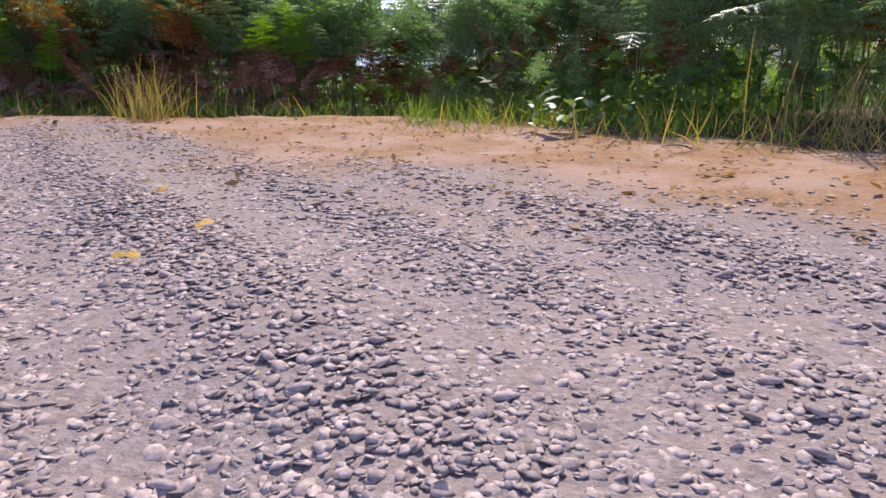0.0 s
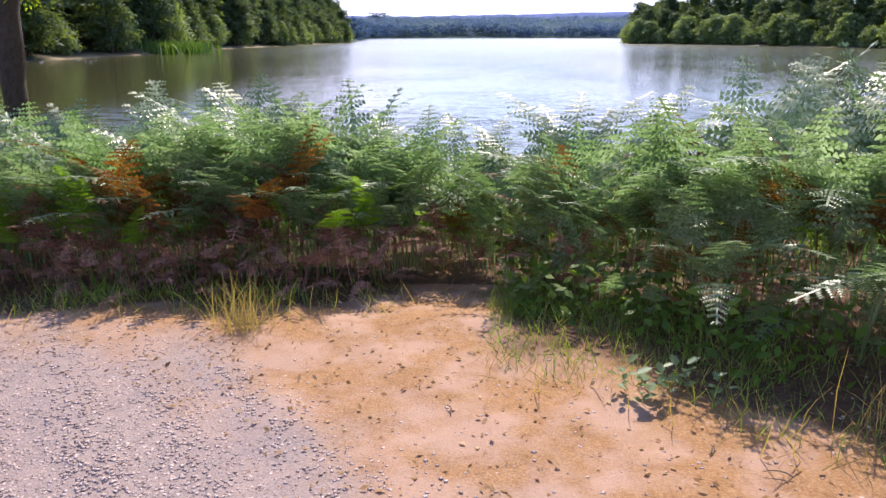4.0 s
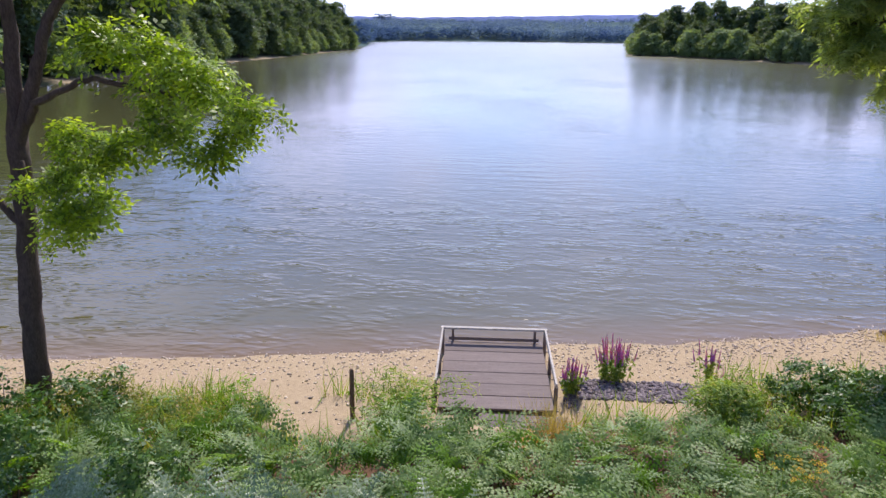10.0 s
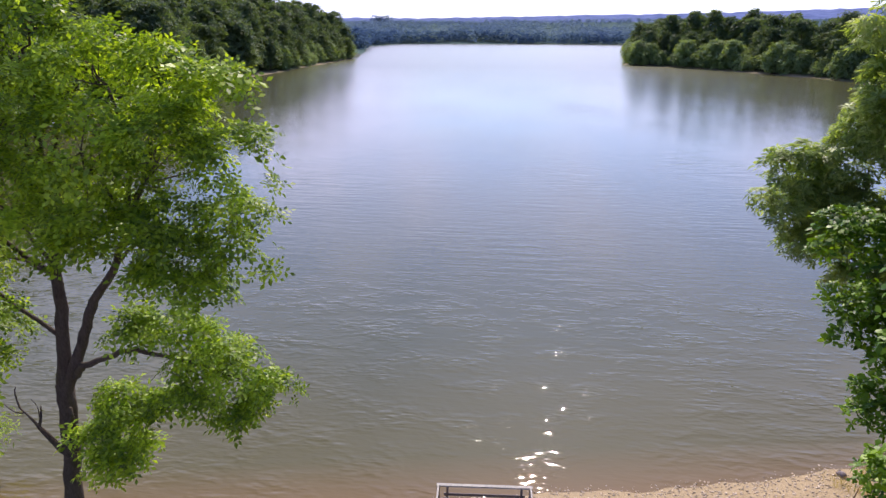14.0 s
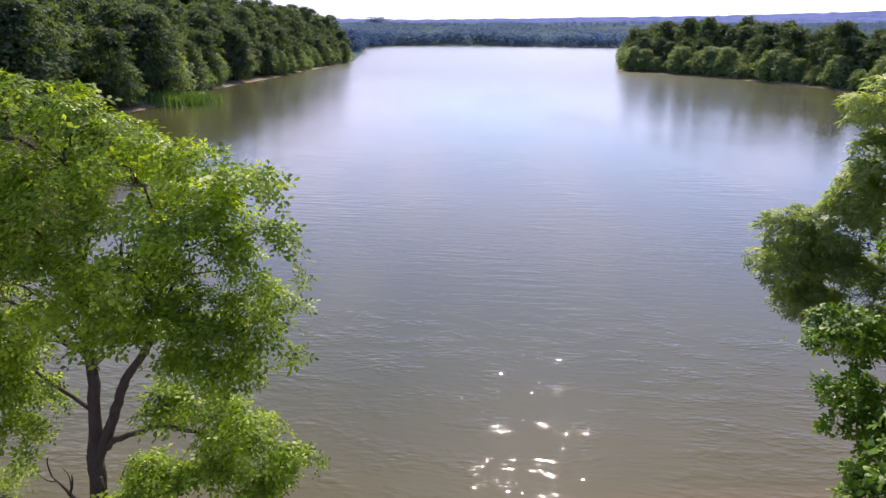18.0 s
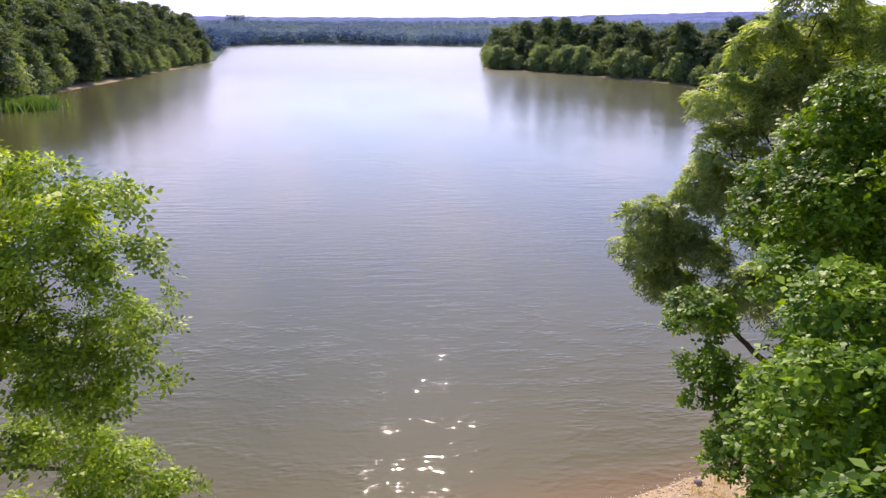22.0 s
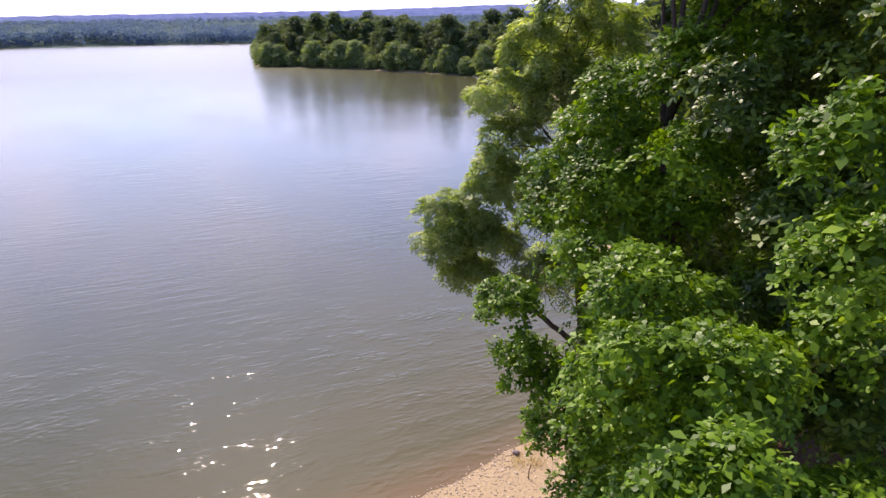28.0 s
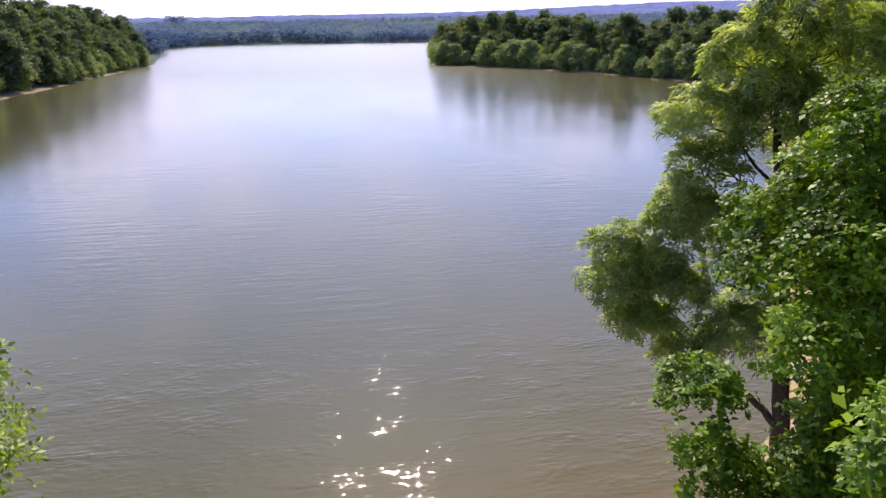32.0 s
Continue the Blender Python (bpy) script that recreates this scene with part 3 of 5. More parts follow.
def tree(name, base, stems, blobs, sub, tufts, leaf, size, material, label, limbs=12, core=9):
    """Stems: polylines with radii (the first is the trunk); limbs run from the stems to the blobs of leaves."""
    root = new(name)
    root.location = base
    base = np.array(base, float)
    for i, (pts, radii) in enumerate(stems):
        p = np.asarray(pts, float)
        fine = np.linspace(0, len(p) - 1, 4 * len(p))
        q = np.stack([np.interp(fine, range(len(p)), p[:, k]) for k in range(3)], 1)
        q[1:-1] += rng.normal(0, 0.02, (len(q) - 2, 3))
        v, f = tube(q - base, np.interp(fine, range(len(p)), radii), 10, 0.12)
        part("trunk" if i == 0 else "stem", mesh_of("trunk", v, f, M_BARK, True), root)
    spine = np.concatenate([np.asarray(s[0], float) for s in stems])
    order = sorted(blobs, key=lambda o: -o[3])[:limbs]
    for *centre, r in order:
        c = np.array(centre, float)
        low = spine[spine[:, 2] < c[2] - 0.3]
        low = low if len(low) else spine
        a = low[np.argmin(np.linalg.norm(low - c, axis=1))]
        pts = curve_points(a, c, (0, 0, 0.12 * np.linalg.norm(c - a)), 7)
        pts[1:-1] += rng.normal(0, 0.05, (5, 3))
        length = np.linalg.norm(c - a)
        v, f = tube(pts - base, np.linspace(0.02 + 0.012 * length, 0.012, 7), 6, 0.1)
        pieces = [(v, f)]
        for _ in range(6):
            d = np.clip(rng.normal(0, 1, 3), -1.4, 1.4) * r * 0.5
            o = pts[rng.integers(3, 7)]
            pieces.append(tube(curve_points(o, c + d, rng.normal(0, 0.1, 3), 5) - base, np.linspace(0.018, 0.006, 5), 4))
        v, f = joined(pieces)
        part("limb", mesh_of("limb", v, f, M_BARK, True), root)
    shifted = [(x - base[0], y - base[1], z - base[2], r) for x, y, z, r in blobs]
    if core:
        inner = [((x, y, z), (0.78 * r, 0.78 * r, 0.68 * r)) for x, y, z, r in shifted]
        part("inner_crown", crown(inner, core * 3, 8, CLUMP, 0.18, material, 0.22), root)
    part("crown", clumped(shifted, sub, tufts, leaf, size, material), root)
    return tagged(root, label, "tree")


# ---- near trees ----
ASH_BASE = (-10.85, 16.85, -1.75)
ash_top = [(-10.9, 16.1, 13.0, 0.85), (-9.0, 16.0, 12.6, 0.85), (-7.9, 15.8, 11.9, 0.9), (-6.3, 15.8, 11.6, 0.8), (-5.4, 16.0, 11.2, 0.75), (-12.4, 16.2, 12.2, 1.0),
           (-5.3, 16.0, 9.9, 0.85), (-5.4, 16.1, 8.8, 0.75), (-6.4, 15.4, 10.2, 1.0), (-6.7, 15.8, 8.7, 0.9), (-7.8, 15.2, 10.3, 1.1), (-9.2, 15.2, 10.9, 1.2), (-10.8, 15.4, 11.5, 1.1),
           (-8.3, 15.3, 9.1, 0.95), (-9.7, 15.1, 9.4, 1.05), (-11.2, 15.4, 9.9, 1.2), (-12.6, 15.8, 10.4, 1.2), (-7.4, 17.5, 10.2, 1.2), (-9.4, 17.8, 11.4, 1.3)]
ash_low = [(-6.0, 15.8, 7.5, 0.6), (-7.0, 15.7, 7.6, 0.5), (-11.3, 16.0, 5.4, 0.6), (-11.2, 15.8, 8.0, 1.0), (-12.4, 16.2, 7.4, 1.0), (-11.4, 16.2, 6.3, 0.8), (-13.4, 16.6, 8.8, 1.1), (-9.0, 17.3, 8.6, 0.8), (-5.5, 16.0, 8.15, 0.7), (-6.5, 15.8, 7.95, 0.65), (-7.3, 15.6, 8.6, 0.75), (-8.5, 15.4, 8.2, 0.7), (-11.0, 15.9, 7.1, 0.8),
           (-7.9, 16.2, 6.3, 0.55), (-7.1, 16.2, 6.2, 0.7), (-6.4, 16.2, 5.8, 0.7), (-5.7, 16.2, 5.5, 0.65), (-5.0, 16.2, 5.05, 0.5), (-5.4, 16.1, 4.65, 0.4), (-6.6, 16.3, 5.2, 0.5), (-8.45, 16.2, 4.55, 0.5), (-8.65, 16.2, 3.7, 0.5), (-9.1, 16.3, 2.8, 0.45), (-12.7, 16.9, 5.6, 0.65), (-5.85, 16.2, 4.35, 0.3), (-6.6, 16.2, 4.55, 0.35), (-7.3, 16.2, 4.5, 0.35), (-7.8, 16.2, 4.2, 0.35), (-8.1, 16.2, 3.3, 0.35), (-8.8, 16.2, 3.0, 0.35), (-9.2, 16.1, 3.7, 0.35)]
ash = tree("ash_tree", ASH_BASE, [([(-10.85, 16.85, -1.95), (-10.52, 16.65, 0.0), (-10.28, 16.6, 1.9), (-10.13, 16.6, 3.1), (-9.98, 16.55, 4.7)], [0.3, 0.24, 0.21, 0.2, 0.2]),
                            ([(-10.0, 16.55, 4.5), (-9.8, 16.5, 5.9), (-9.66, 16.45, 7.4), (-9.55, 16.4, 9.2), (-9.4, 16.3, 11.8)], [0.17, 0.14, 0.12, 0.09, 0.03]),
                            ([(-9.98, 16.5, 4.5), (-9.5, 16.4, 5.35), (-9.1, 16.4, 6.3), (-8.8, 16.4, 6.95), (-8.3, 16.4, 7.6), (-7.8, 16.3, 8.5), (-7.4, 16.2, 10.6)], [0.15, 0.13, 0.11, 0.1, 0.08, 0.06, 0.03]),
                            ([(-9.65, 16.45, 5.0), (-9.2, 16.2, 5.4), (-8.7, 16.2, 5.62), (-8.0, 16.2, 5.85), (-6.9, 16.2, 5.7), (-5.6, 16.2, 5.3)], [0.09, 0.075, 0.065, 0.055, 0.035, 0.015])],
     ash_top + ash_low, 20, 62, ASH_TUFT, 0.37, M_ASH, "two-stemmed ash tree with light green feathery leaves", limbs=18, core=4)


def oak_blobs(centre, radii, count, size, low=-0.5):
    out = []
    for i in range(count):
        zc = low + (1 - low) * ((i + 0.5) / count)
        a = i * 2.399 + rng.uniform(-0.3, 0.3)
        r = math.sqrt(max(0.08, 1 - min(1, abs(zc)) ** 2)) * rng.uniform(0.55, 1.0)
        out.append((centre[0] + radii[0] * r * math.cos(a), centre[1] + radii[1] * r * math.sin(a), centre[2] + radii[2] * zc, size * rng.uniform(0.7, 1.15)))
    return out


def stem_to(base, top, girth, bend=(0.2, 0.1, 0)):
    return (curve_points(base, top, bend, 6), np.linspace(girth, girth * 0.2, 6))


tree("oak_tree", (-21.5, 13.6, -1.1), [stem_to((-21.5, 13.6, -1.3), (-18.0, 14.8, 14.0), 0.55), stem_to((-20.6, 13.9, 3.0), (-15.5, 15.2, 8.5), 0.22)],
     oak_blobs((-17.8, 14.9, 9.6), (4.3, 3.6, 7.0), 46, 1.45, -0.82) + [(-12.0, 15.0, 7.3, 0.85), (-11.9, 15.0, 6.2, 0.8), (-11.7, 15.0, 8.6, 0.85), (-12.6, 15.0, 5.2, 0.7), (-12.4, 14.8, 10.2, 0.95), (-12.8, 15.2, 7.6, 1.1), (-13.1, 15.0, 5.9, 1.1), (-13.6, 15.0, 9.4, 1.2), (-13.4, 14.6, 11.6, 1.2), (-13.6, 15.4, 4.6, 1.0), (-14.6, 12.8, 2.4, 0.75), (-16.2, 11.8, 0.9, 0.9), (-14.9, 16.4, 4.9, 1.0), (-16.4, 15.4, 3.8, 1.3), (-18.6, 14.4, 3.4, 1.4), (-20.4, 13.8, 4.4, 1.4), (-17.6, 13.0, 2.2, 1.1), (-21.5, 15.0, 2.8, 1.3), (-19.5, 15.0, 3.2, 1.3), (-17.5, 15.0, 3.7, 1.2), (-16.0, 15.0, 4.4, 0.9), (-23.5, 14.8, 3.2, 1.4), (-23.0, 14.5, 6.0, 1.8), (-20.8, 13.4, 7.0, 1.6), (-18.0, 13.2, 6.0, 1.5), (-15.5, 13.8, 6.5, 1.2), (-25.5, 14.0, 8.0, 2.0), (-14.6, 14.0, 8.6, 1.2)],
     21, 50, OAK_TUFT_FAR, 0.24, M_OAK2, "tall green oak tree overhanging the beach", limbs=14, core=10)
tree("oak_tree", (7.2, 11.0, -0.5), [stem_to((7.2, 11.0, -0.7), (6.6, 10.4, 9.6), 0.3), stem_to((7.0, 10.9, 5.5), (5.0, 9.2, 8.6), 0.07), stem_to((7.0, 10.9, 6.5), (5.8, 11.2, 9.6), 0.07)],
     [(4.2, 8.0, 10.1, 0.7), (4.8, 10.2, 10.3, 0.7), (5.9, 11.4, 10.8, 0.78), (5.5, 9.3, 10.5, 0.78), (4.7, 9.0, 9.1, 0.82), (6.8, 9.1, 13.2, 0.68), (6.4, 8.3, 12.2, 0.72), (7.2, 12.2, 9.9, 0.9), (5.4, 11.2, 9.0, 0.82),
      (3.9, 7.5, 9.1, 0.72), (5.2, 7.6, 9.4, 0.82), (7.9, 9.3, 10.6, 0.82), (6.4, 10.2, 9.8, 0.9), (5.0, 10.2, 7.6, 0.9), (6.9, 8.6, 8.3, 0.9), (7.6, 11.4, 7.6, 0.9), (5.9, 9.9, 8.7, 0.8), (6.3, 10.8, 8.5, 0.8), (5.3, 9.4, 8.2, 0.75), (5.9, 9.4, 7.4, 0.82)],
     36, 160, OAK_TUFT, 0.145, M_OAK, "broad young oak tree with bright lobed leaves", limbs=15, core=26)
# its topmost oak_blobs are an added canopy, out of view, that shades below
tree("oak_tree", (10.6, 15.0, -0.9), [stem_to((10.6, 15.0, -1.1), (9.6, 15.6, 12.5), 0.38), stem_to((10.5, 15.0, 3.0), (8.0, 15.4, 7.8), 0.14), stem_to((10.4, 15.1, 5.0), (9.4, 18.4, 10.4), 0.14)],
     [(6.25, 16.2, 8.7, 0.75), (6.6, 16.0, 7.3, 0.75), (7.2, 15.5, 5.8, 0.72), (7.6, 15.0, 4.3, 0.7), (7.3, 15.6, 6.9, 0.7), (8.0, 14.9, 5.2, 0.7), (8.4, 15.8, 7.0, 0.85), (8.8, 15.6, 5.7, 0.8), (9.5, 16.2, 7.0, 0.9), (7.5, 15.3, 9.8, 0.85), (8.4, 17.2, 10.3, 1.0), (9.3, 18.0, 11.4, 1.1), (9.7, 20.0, 10.6, 0.95), (10.8, 18.6, 12.9, 1.15), (8.7, 15.4, 8.2, 1.05), (9.4, 14.9, 10.6, 1.2), (9.0, 14.4, 6.2, 1.1), (10.4, 16.4, 8.4, 1.25),
      (9.0, 16.6, 12.4, 1.05), (10.0, 16.6, 11.2, 1.15), (8.2, 15.8, 11.2, 0.85), (8.7, 13.9, 12.0, 0.95), (9.8, 15.0, 13.6, 1.1), (11.6, 16.2, 14.6, 1.25), (12.2, 15.0, 11.6, 1.35), (11.4, 18.4, 9.6, 1.2), (10.6, 13.2, 9.2, 1.1), (9.3, 15.9, 4.2, 0.85), (11.2, 14.0, 15.6, 1.1)] + oak_blobs((11.8, 16.4, 16.9), (2.4, 2.2, 1.2), 9, 1.3),
     31, 105, OAK_TUFT, 0.165, M_OAK, "leafy oak tree beside the beach with dark inner shade", limbs=16, core=24)
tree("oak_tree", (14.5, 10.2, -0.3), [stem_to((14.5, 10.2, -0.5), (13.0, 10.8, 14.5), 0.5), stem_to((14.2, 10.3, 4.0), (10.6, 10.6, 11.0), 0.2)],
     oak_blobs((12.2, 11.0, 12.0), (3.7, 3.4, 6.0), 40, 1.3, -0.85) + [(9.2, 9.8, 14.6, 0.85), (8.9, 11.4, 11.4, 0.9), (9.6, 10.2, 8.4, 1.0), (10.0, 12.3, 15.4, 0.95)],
     27, 80, OAK_TUFT_FAR, 0.18, M_OAK2, "tall oak tree with dense foliage, darkened in colour for shade", limbs=14, core=22)
# two added oaks to shade the tall oak and darken the view behind
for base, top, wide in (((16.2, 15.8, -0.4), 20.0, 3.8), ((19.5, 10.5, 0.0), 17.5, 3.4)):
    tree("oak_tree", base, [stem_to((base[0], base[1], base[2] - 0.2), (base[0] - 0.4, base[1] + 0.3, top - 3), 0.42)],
         oak_blobs((base[0] - 0.3, base[1] + 0.2, top * 0.56), (wide, wide, top * 0.42), 34, 1.5, -0.85), 13, 40, OAK_TUFT_FAR, 0.24, M_OAK2, "added tall oak tree filling and shading the lakeside wood", limbs=10, core=12)
tree("willow_tree", (13.4, 22.6, -1.5), [stem_to((13.4, 22.6, -1.7), (12.0, 23.6, 13.0), 0.36), stem_to((13.2, 22.8, 3.0), (9.2, 25.0, 6.8), 0.13)],
     [(8.35, 25.1, 8.5, 0.9), (8.5, 25.1, 7.3, 1.0), (9.0, 25.0, 6.3, 0.85), (9.5, 24.8, 6.1, 0.9), (9.7, 24.7, 8.7, 0.95), (10.0, 24.6, 7.3, 1.0), (10.3, 24.2, 12.4, 1.05), (10.5, 24.0, 10.9, 1.1), (11.1, 23.6, 13.8, 1.15), (12.4, 24.0, 12.2, 1.6), (12.5, 24.0, 8.6, 1.6), (10.9, 24.2, 9.3, 1.1), (10.0, 24.5, 9.9, 0.85), (9.3, 24.8, 7.8, 0.8),
      (13.5, 23.5, 14.2, 1.4), (10.4, 24.4, 5.2, 0.8), (12.0, 23.6, 6.0, 1.3), (14.6, 23.4, 10.6, 1.6), (11.8, 22.6, 15.2, 1.1)],
     52, 95, WILLOW_TUFT, 0.28, M_WILLOW, "grey-green willow tree leaning over the beach", limbs=12, core=6)

# ---- viewing platform ----
deck = new("viewing_platform")
deck.location, deck.rotation_euler = (-0.5, 20.52, -1.8), (0, 0, radians(3.5))
for i in range(6):
    w = 0.62
    bm = bmesh.new()
    bmesh.ops.create_cube(bm, size=1)
    bmesh.ops.scale(bm, vec=(2.78, w - 0.022, 0.045), verts=bm.verts)
    bmesh.ops.bevel(bm, geom=bm.edges[:], offset=0.006, segments=1, affect="EDGES")
    me = bpy.data.meshes.new("board")
    bm.to_mesh(me)
    me.materials.append(M_WOOD)
    p = part("board", me, deck)
    p.location = (0.0, -1.75 + w * i, 0.01 * (i % 2) * 0.4)


def beam(name, a, b, w, h, material, parent, label=""):
    """A squared timber from a to b."""
    a, b = Vector(a), Vector(b)
    bm = bmesh.new()
    bmesh.ops.create_cube(bm, size=1)
    bmesh.ops.scale(bm, vec=(w, h, (b - a).length), verts=bm.verts)
    bmesh.ops.bevel(bm, geom=bm.edges[:], offset=min(w, h) * 0.12, segments=2, affect="EDGES")
    me = bpy.data.meshes.new(name)
    bm.to_mesh(me)
    me.materials.append(material)
    o = part(name, me, parent, label)
    d = (b - a).normalized()
    q = d.to_track_quat("Z", "Y")
    o.matrix_basis = Matrix.Translation((a + b) / 2) @ q.to_matrix().to_4x4()
    return o


RH = 0.40
for s in (-1, 1):
    beam("side_rail", (s * 1.47, -1.55, RH), (s * 1.47, 1.72, RH), 0.05, 0.13, M_RAIL, deck, "pale bleached side rail")
    for y in (-1.5, 0.1, 1.68):
        beam("rail_post", (s * 1.47, y, -0.5), (s * 1.47, y, RH - 0.025), 0.09, 0.09, M_WOOD, deck)
    beam("front_upright", (s * 1.18, 1.72, 0.0), (s * 1.18, 1.72, RH - 0.02), 0.07, 0.07, M_WOOD, deck)
    beam("bearer", (s * 1.25, -2.0, -0.1), (s * 1.25, 1.8, -0.1), 0.1, 0.14, M_WOOD, deck)
    beam("pile", (s * 1.25, 1.6, -1.2), (s * 1.25, 1.6, -0.17), 0.12, 0.12, M_WOOD, deck)
beam("front_rail", (-1.53, 1.76, RH + 0.01), (1.53, 1.76, RH + 0.01), 0.13, 0.05, M_RAIL, deck, "pale bleached front rail")
beam("kick_board", (-1.3, 1.74, 0.09), (1.3, 1.74, 0.09), 0.05, 0.1, M_WOOD, deck)
tagged(deck, "weathered wooden viewing platform with low pale rails at the water", "platform")

stake = new("stake")
stake.location = (-3.55, 17.3, float(height(-3.55, 17.3)))
v, f = tube([(0, 0, -0.3), (0.0, 0, 0.4), (0.01, 0, 1.12), (0.01, 0.0, 1.26)], [0.055, 0.055, 0.052, 0.045], 8, 0.05)
part("stake_shaft", mesh_of("stake", v, f, M_POSTW, True), stake)
tagged(stake, "upright brown wooden stake in the beach grass", "stake")

# ---- bracken ----


def frond(pairs, leaflets, length, arch, bare=0.4, reach0=0.3):
    """A bracken frond: a bare stalk, then a blade of paired pinnae set with small leaflets. Base at the origin, leaning to +x."""
    quads = []
    t = np.linspace(0, 1, 12)
    line = np.stack([0.08 * t + arch * np.maximum(t - bare, 0) ** 1.5, 0 * t, t * 0.95 - 0.6 * arch * np.maximum(t - bare, 0) ** 2], 1) * length
    for a, b in zip(line[:-1], line[1:]):
        w = 0.0035
        quads.append([a + [0, -w, 0], a + [0, w, 0], b + [0, w, 0], b + [0, -w, 0]])
    for i in range(pairs):
        u = bare + (1 - bare) * (i + 0.5) / pairs
        o = np.array([np.interp(u, t, line[:, k]) for k in range(3)])
        o2 = np.array([np.interp(min(1, u + 0.03), t, line[:, k]) for k in range(3)])
        ahead = (o2 - o) / (np.linalg.norm(o2 - o) + 1e-9)
        reach = length * reach0 * (1 - (u - bare) / (1.02 - bare)) ** 0.8 * rng.uniform(0.85, 1.1) + 0.015
        for s in (-1, 1):
            way = ahead * 0.45 + np.array([0, s, 0]) + rng.normal(0, 0.12, 3)
            way /= np.linalg.norm(way)
            up = np.cross(ahead, way) * s
            side = np.cross(up, way)
            n = max(2, int(leaflets * (reach / (length * reach0)) ** 0.5))
            for j in range(n):
                v = (j + 0.3) / n
                q = o + way * reach * v - np.array([0, 0, 0.2 * reach * v * v])
                ln = reach * 0.18 * (1 - 0.75 * v) + 0.006
                wd = reach / n * 0.42
                for h in (-1, 1):
                    tip = q + (side * h * 0.95 + way * 0.45) * ln - np.array([0, 0, 0.15 * ln])
                    quads.append([q - way * wd, q + way * wd, tip + way * wd * 0.25, tip - way * wd * 0.25])
    v = np.array(quads).reshape(-1, 3)
    return v, np.arange(len(v)).reshape(-1, 4)


def thicket(fronds, places, sizes, leans, spins, material, name):
    """Fronds planted at places, each turned, tilted and sized."""
    groups = []
    kind = rng.integers(0, len(fronds), len(places))
    for k, (v, f) in enumerate(fronds):
        sel = kind == k
        if not sel.any():
            continue
        c, s = np.cos(spins[sel]), np.sin(spins[sel])
        cl, sl = np.cos(leans[sel]), np.sin(leans[sel])
        z0 = np.zeros_like(c)
        yaw = np.stack([np.stack([c, -s, z0], 1), np.stack([s, c, z0], 1), np.stack([z0, z0, z0 + 1], 1)], 1)
        tip = np.stack([np.stack([cl, z0, sl], 1), np.stack([z0, z0 + 1, z0], 1), np.stack([-sl, z0, cl], 1)], 1)
        groups.append(scattered(v, f, np.einsum("nij,njk->nik", yaw, tip) * sizes[sel][:, None, None], places[sel]))
    v, f = joined(groups)
    return mesh_of(name, v, f, material)


FAR_FRONDS = [frond(8, 5, 1.0, a, 0.35, 0.36) for a in (0.5, 0.8, 1.1)]
NEAR_FRONDS = [frond(13, 6, 1.0, a, b, r) for a, b, r in ((0.6, 0.5, 0.14), (0.8, 0.5, 0.135), (1.0, 0.55, 0.14), (0.4, 0.46, 0.13), (1.3, 0.55, 0.13))]


def spots(n, x0, x1, y0, y1, keep):
    x, y = rng.uniform(x0, x1, n), rng.uniform(y0, y1, n)
    k = keep(x, y)
    x, y = x[k], y[k]
    return np.stack([x, y, height(x, y)], 1)


def in_bracken(x, y):
    back = np.where(x > 0, 16.9 + 0.05 * x + 0.35 * np.sin(x * 1.7), 17.2 + 0.16 * x + 0.4 * np.sin(x * 1.3))
    near_stake = (np.hypot(x + 3.8, y - 16.5) < 1.25) | (np.hypot(x - 0.85, y - 16.3) < 0.7)
    return (y > green_edge(x) + 0.3) & (y < back) & ((np.abs(x - path_x(y)) > 0.3) | ((y > 9.1) & (y < 16.3))) & ~near_stake & ~((np.abs(x - 0.5) < 1.15) & (y > 16.8)) & ~((np.abs(x - 0.35) < 0.3) & (y > 15.5))


def plant(name, fronds, p, lo, hi, lean0, lean1, material, label, kind="stuff"):
    k = len(p)
    return tagged(new(name, thicket(fronds, p, rng.uniform(lo, hi, k), rng.uniform(lean0, lean1, k), rng.uniform(0, 6.28, k), material, name)), label, "bracken", kind=kind)


plant("bracken", FAR_FRONDS, spots(2600, -16, 10, 10.2, 19, in_bracken), 0.9, 1.35, 0.05, 0.5, M_FERN_BANK, "dense bank of green bracken between path and beach")
plant("bracken", FAR_FRONDS, spots(480, -16, 10, 10.4, 18.5, in_bracken), 0.9, 1.35, 0.05, 0.5, M_FERN_Y, "yellow-green young bracken fronds among the bank")


def front(x, y):
    return in_bracken(x, y) & (y < green_edge(x) + 3.0) & ((np.abs(x - path_x(y)) > 0.45) | (y > 9.2))


def in_gap(x, y):
    return front(x, y) & (y > green_edge(x) + np.where(x > -0.4, 1.25, 1.15))


def stature(p):
    """Length of the fronds by place: a rounded front that rises to a crest behind, with a dip at the gap."""
    x, e = p[:, 0], p[:, 1] - green_edge(p[:, 0])
    crest = np.interp(x, [-6, -5, -4.3, -3.2, -2, -1.3, -0.9, -0.47, -0.1, 0.2, 0.8, 1.5, 2.1, 3], [1.2, 1.2, 1.35, 1.45, 1.42, 1.27, 1.08, 0.95, 1.1, 1.42, 1.5, 1.72, 1.76, 1.85])
    share = np.where(x < -0.4, np.interp(e, [0.3, 0.8, 1.3, 1.8, 2.6, 3.2], [0.35, 0.6, 0.85, 1.0, 0.95, 0.85]), np.interp(e, [0.6, 1.1, 1.6, 2.2, 3.0], [0.24, 0.42, 0.7, 0.97, 1.0]))
    return np.maximum(0.35, (crest - height(x, p[:, 1])) * share / 0.86)


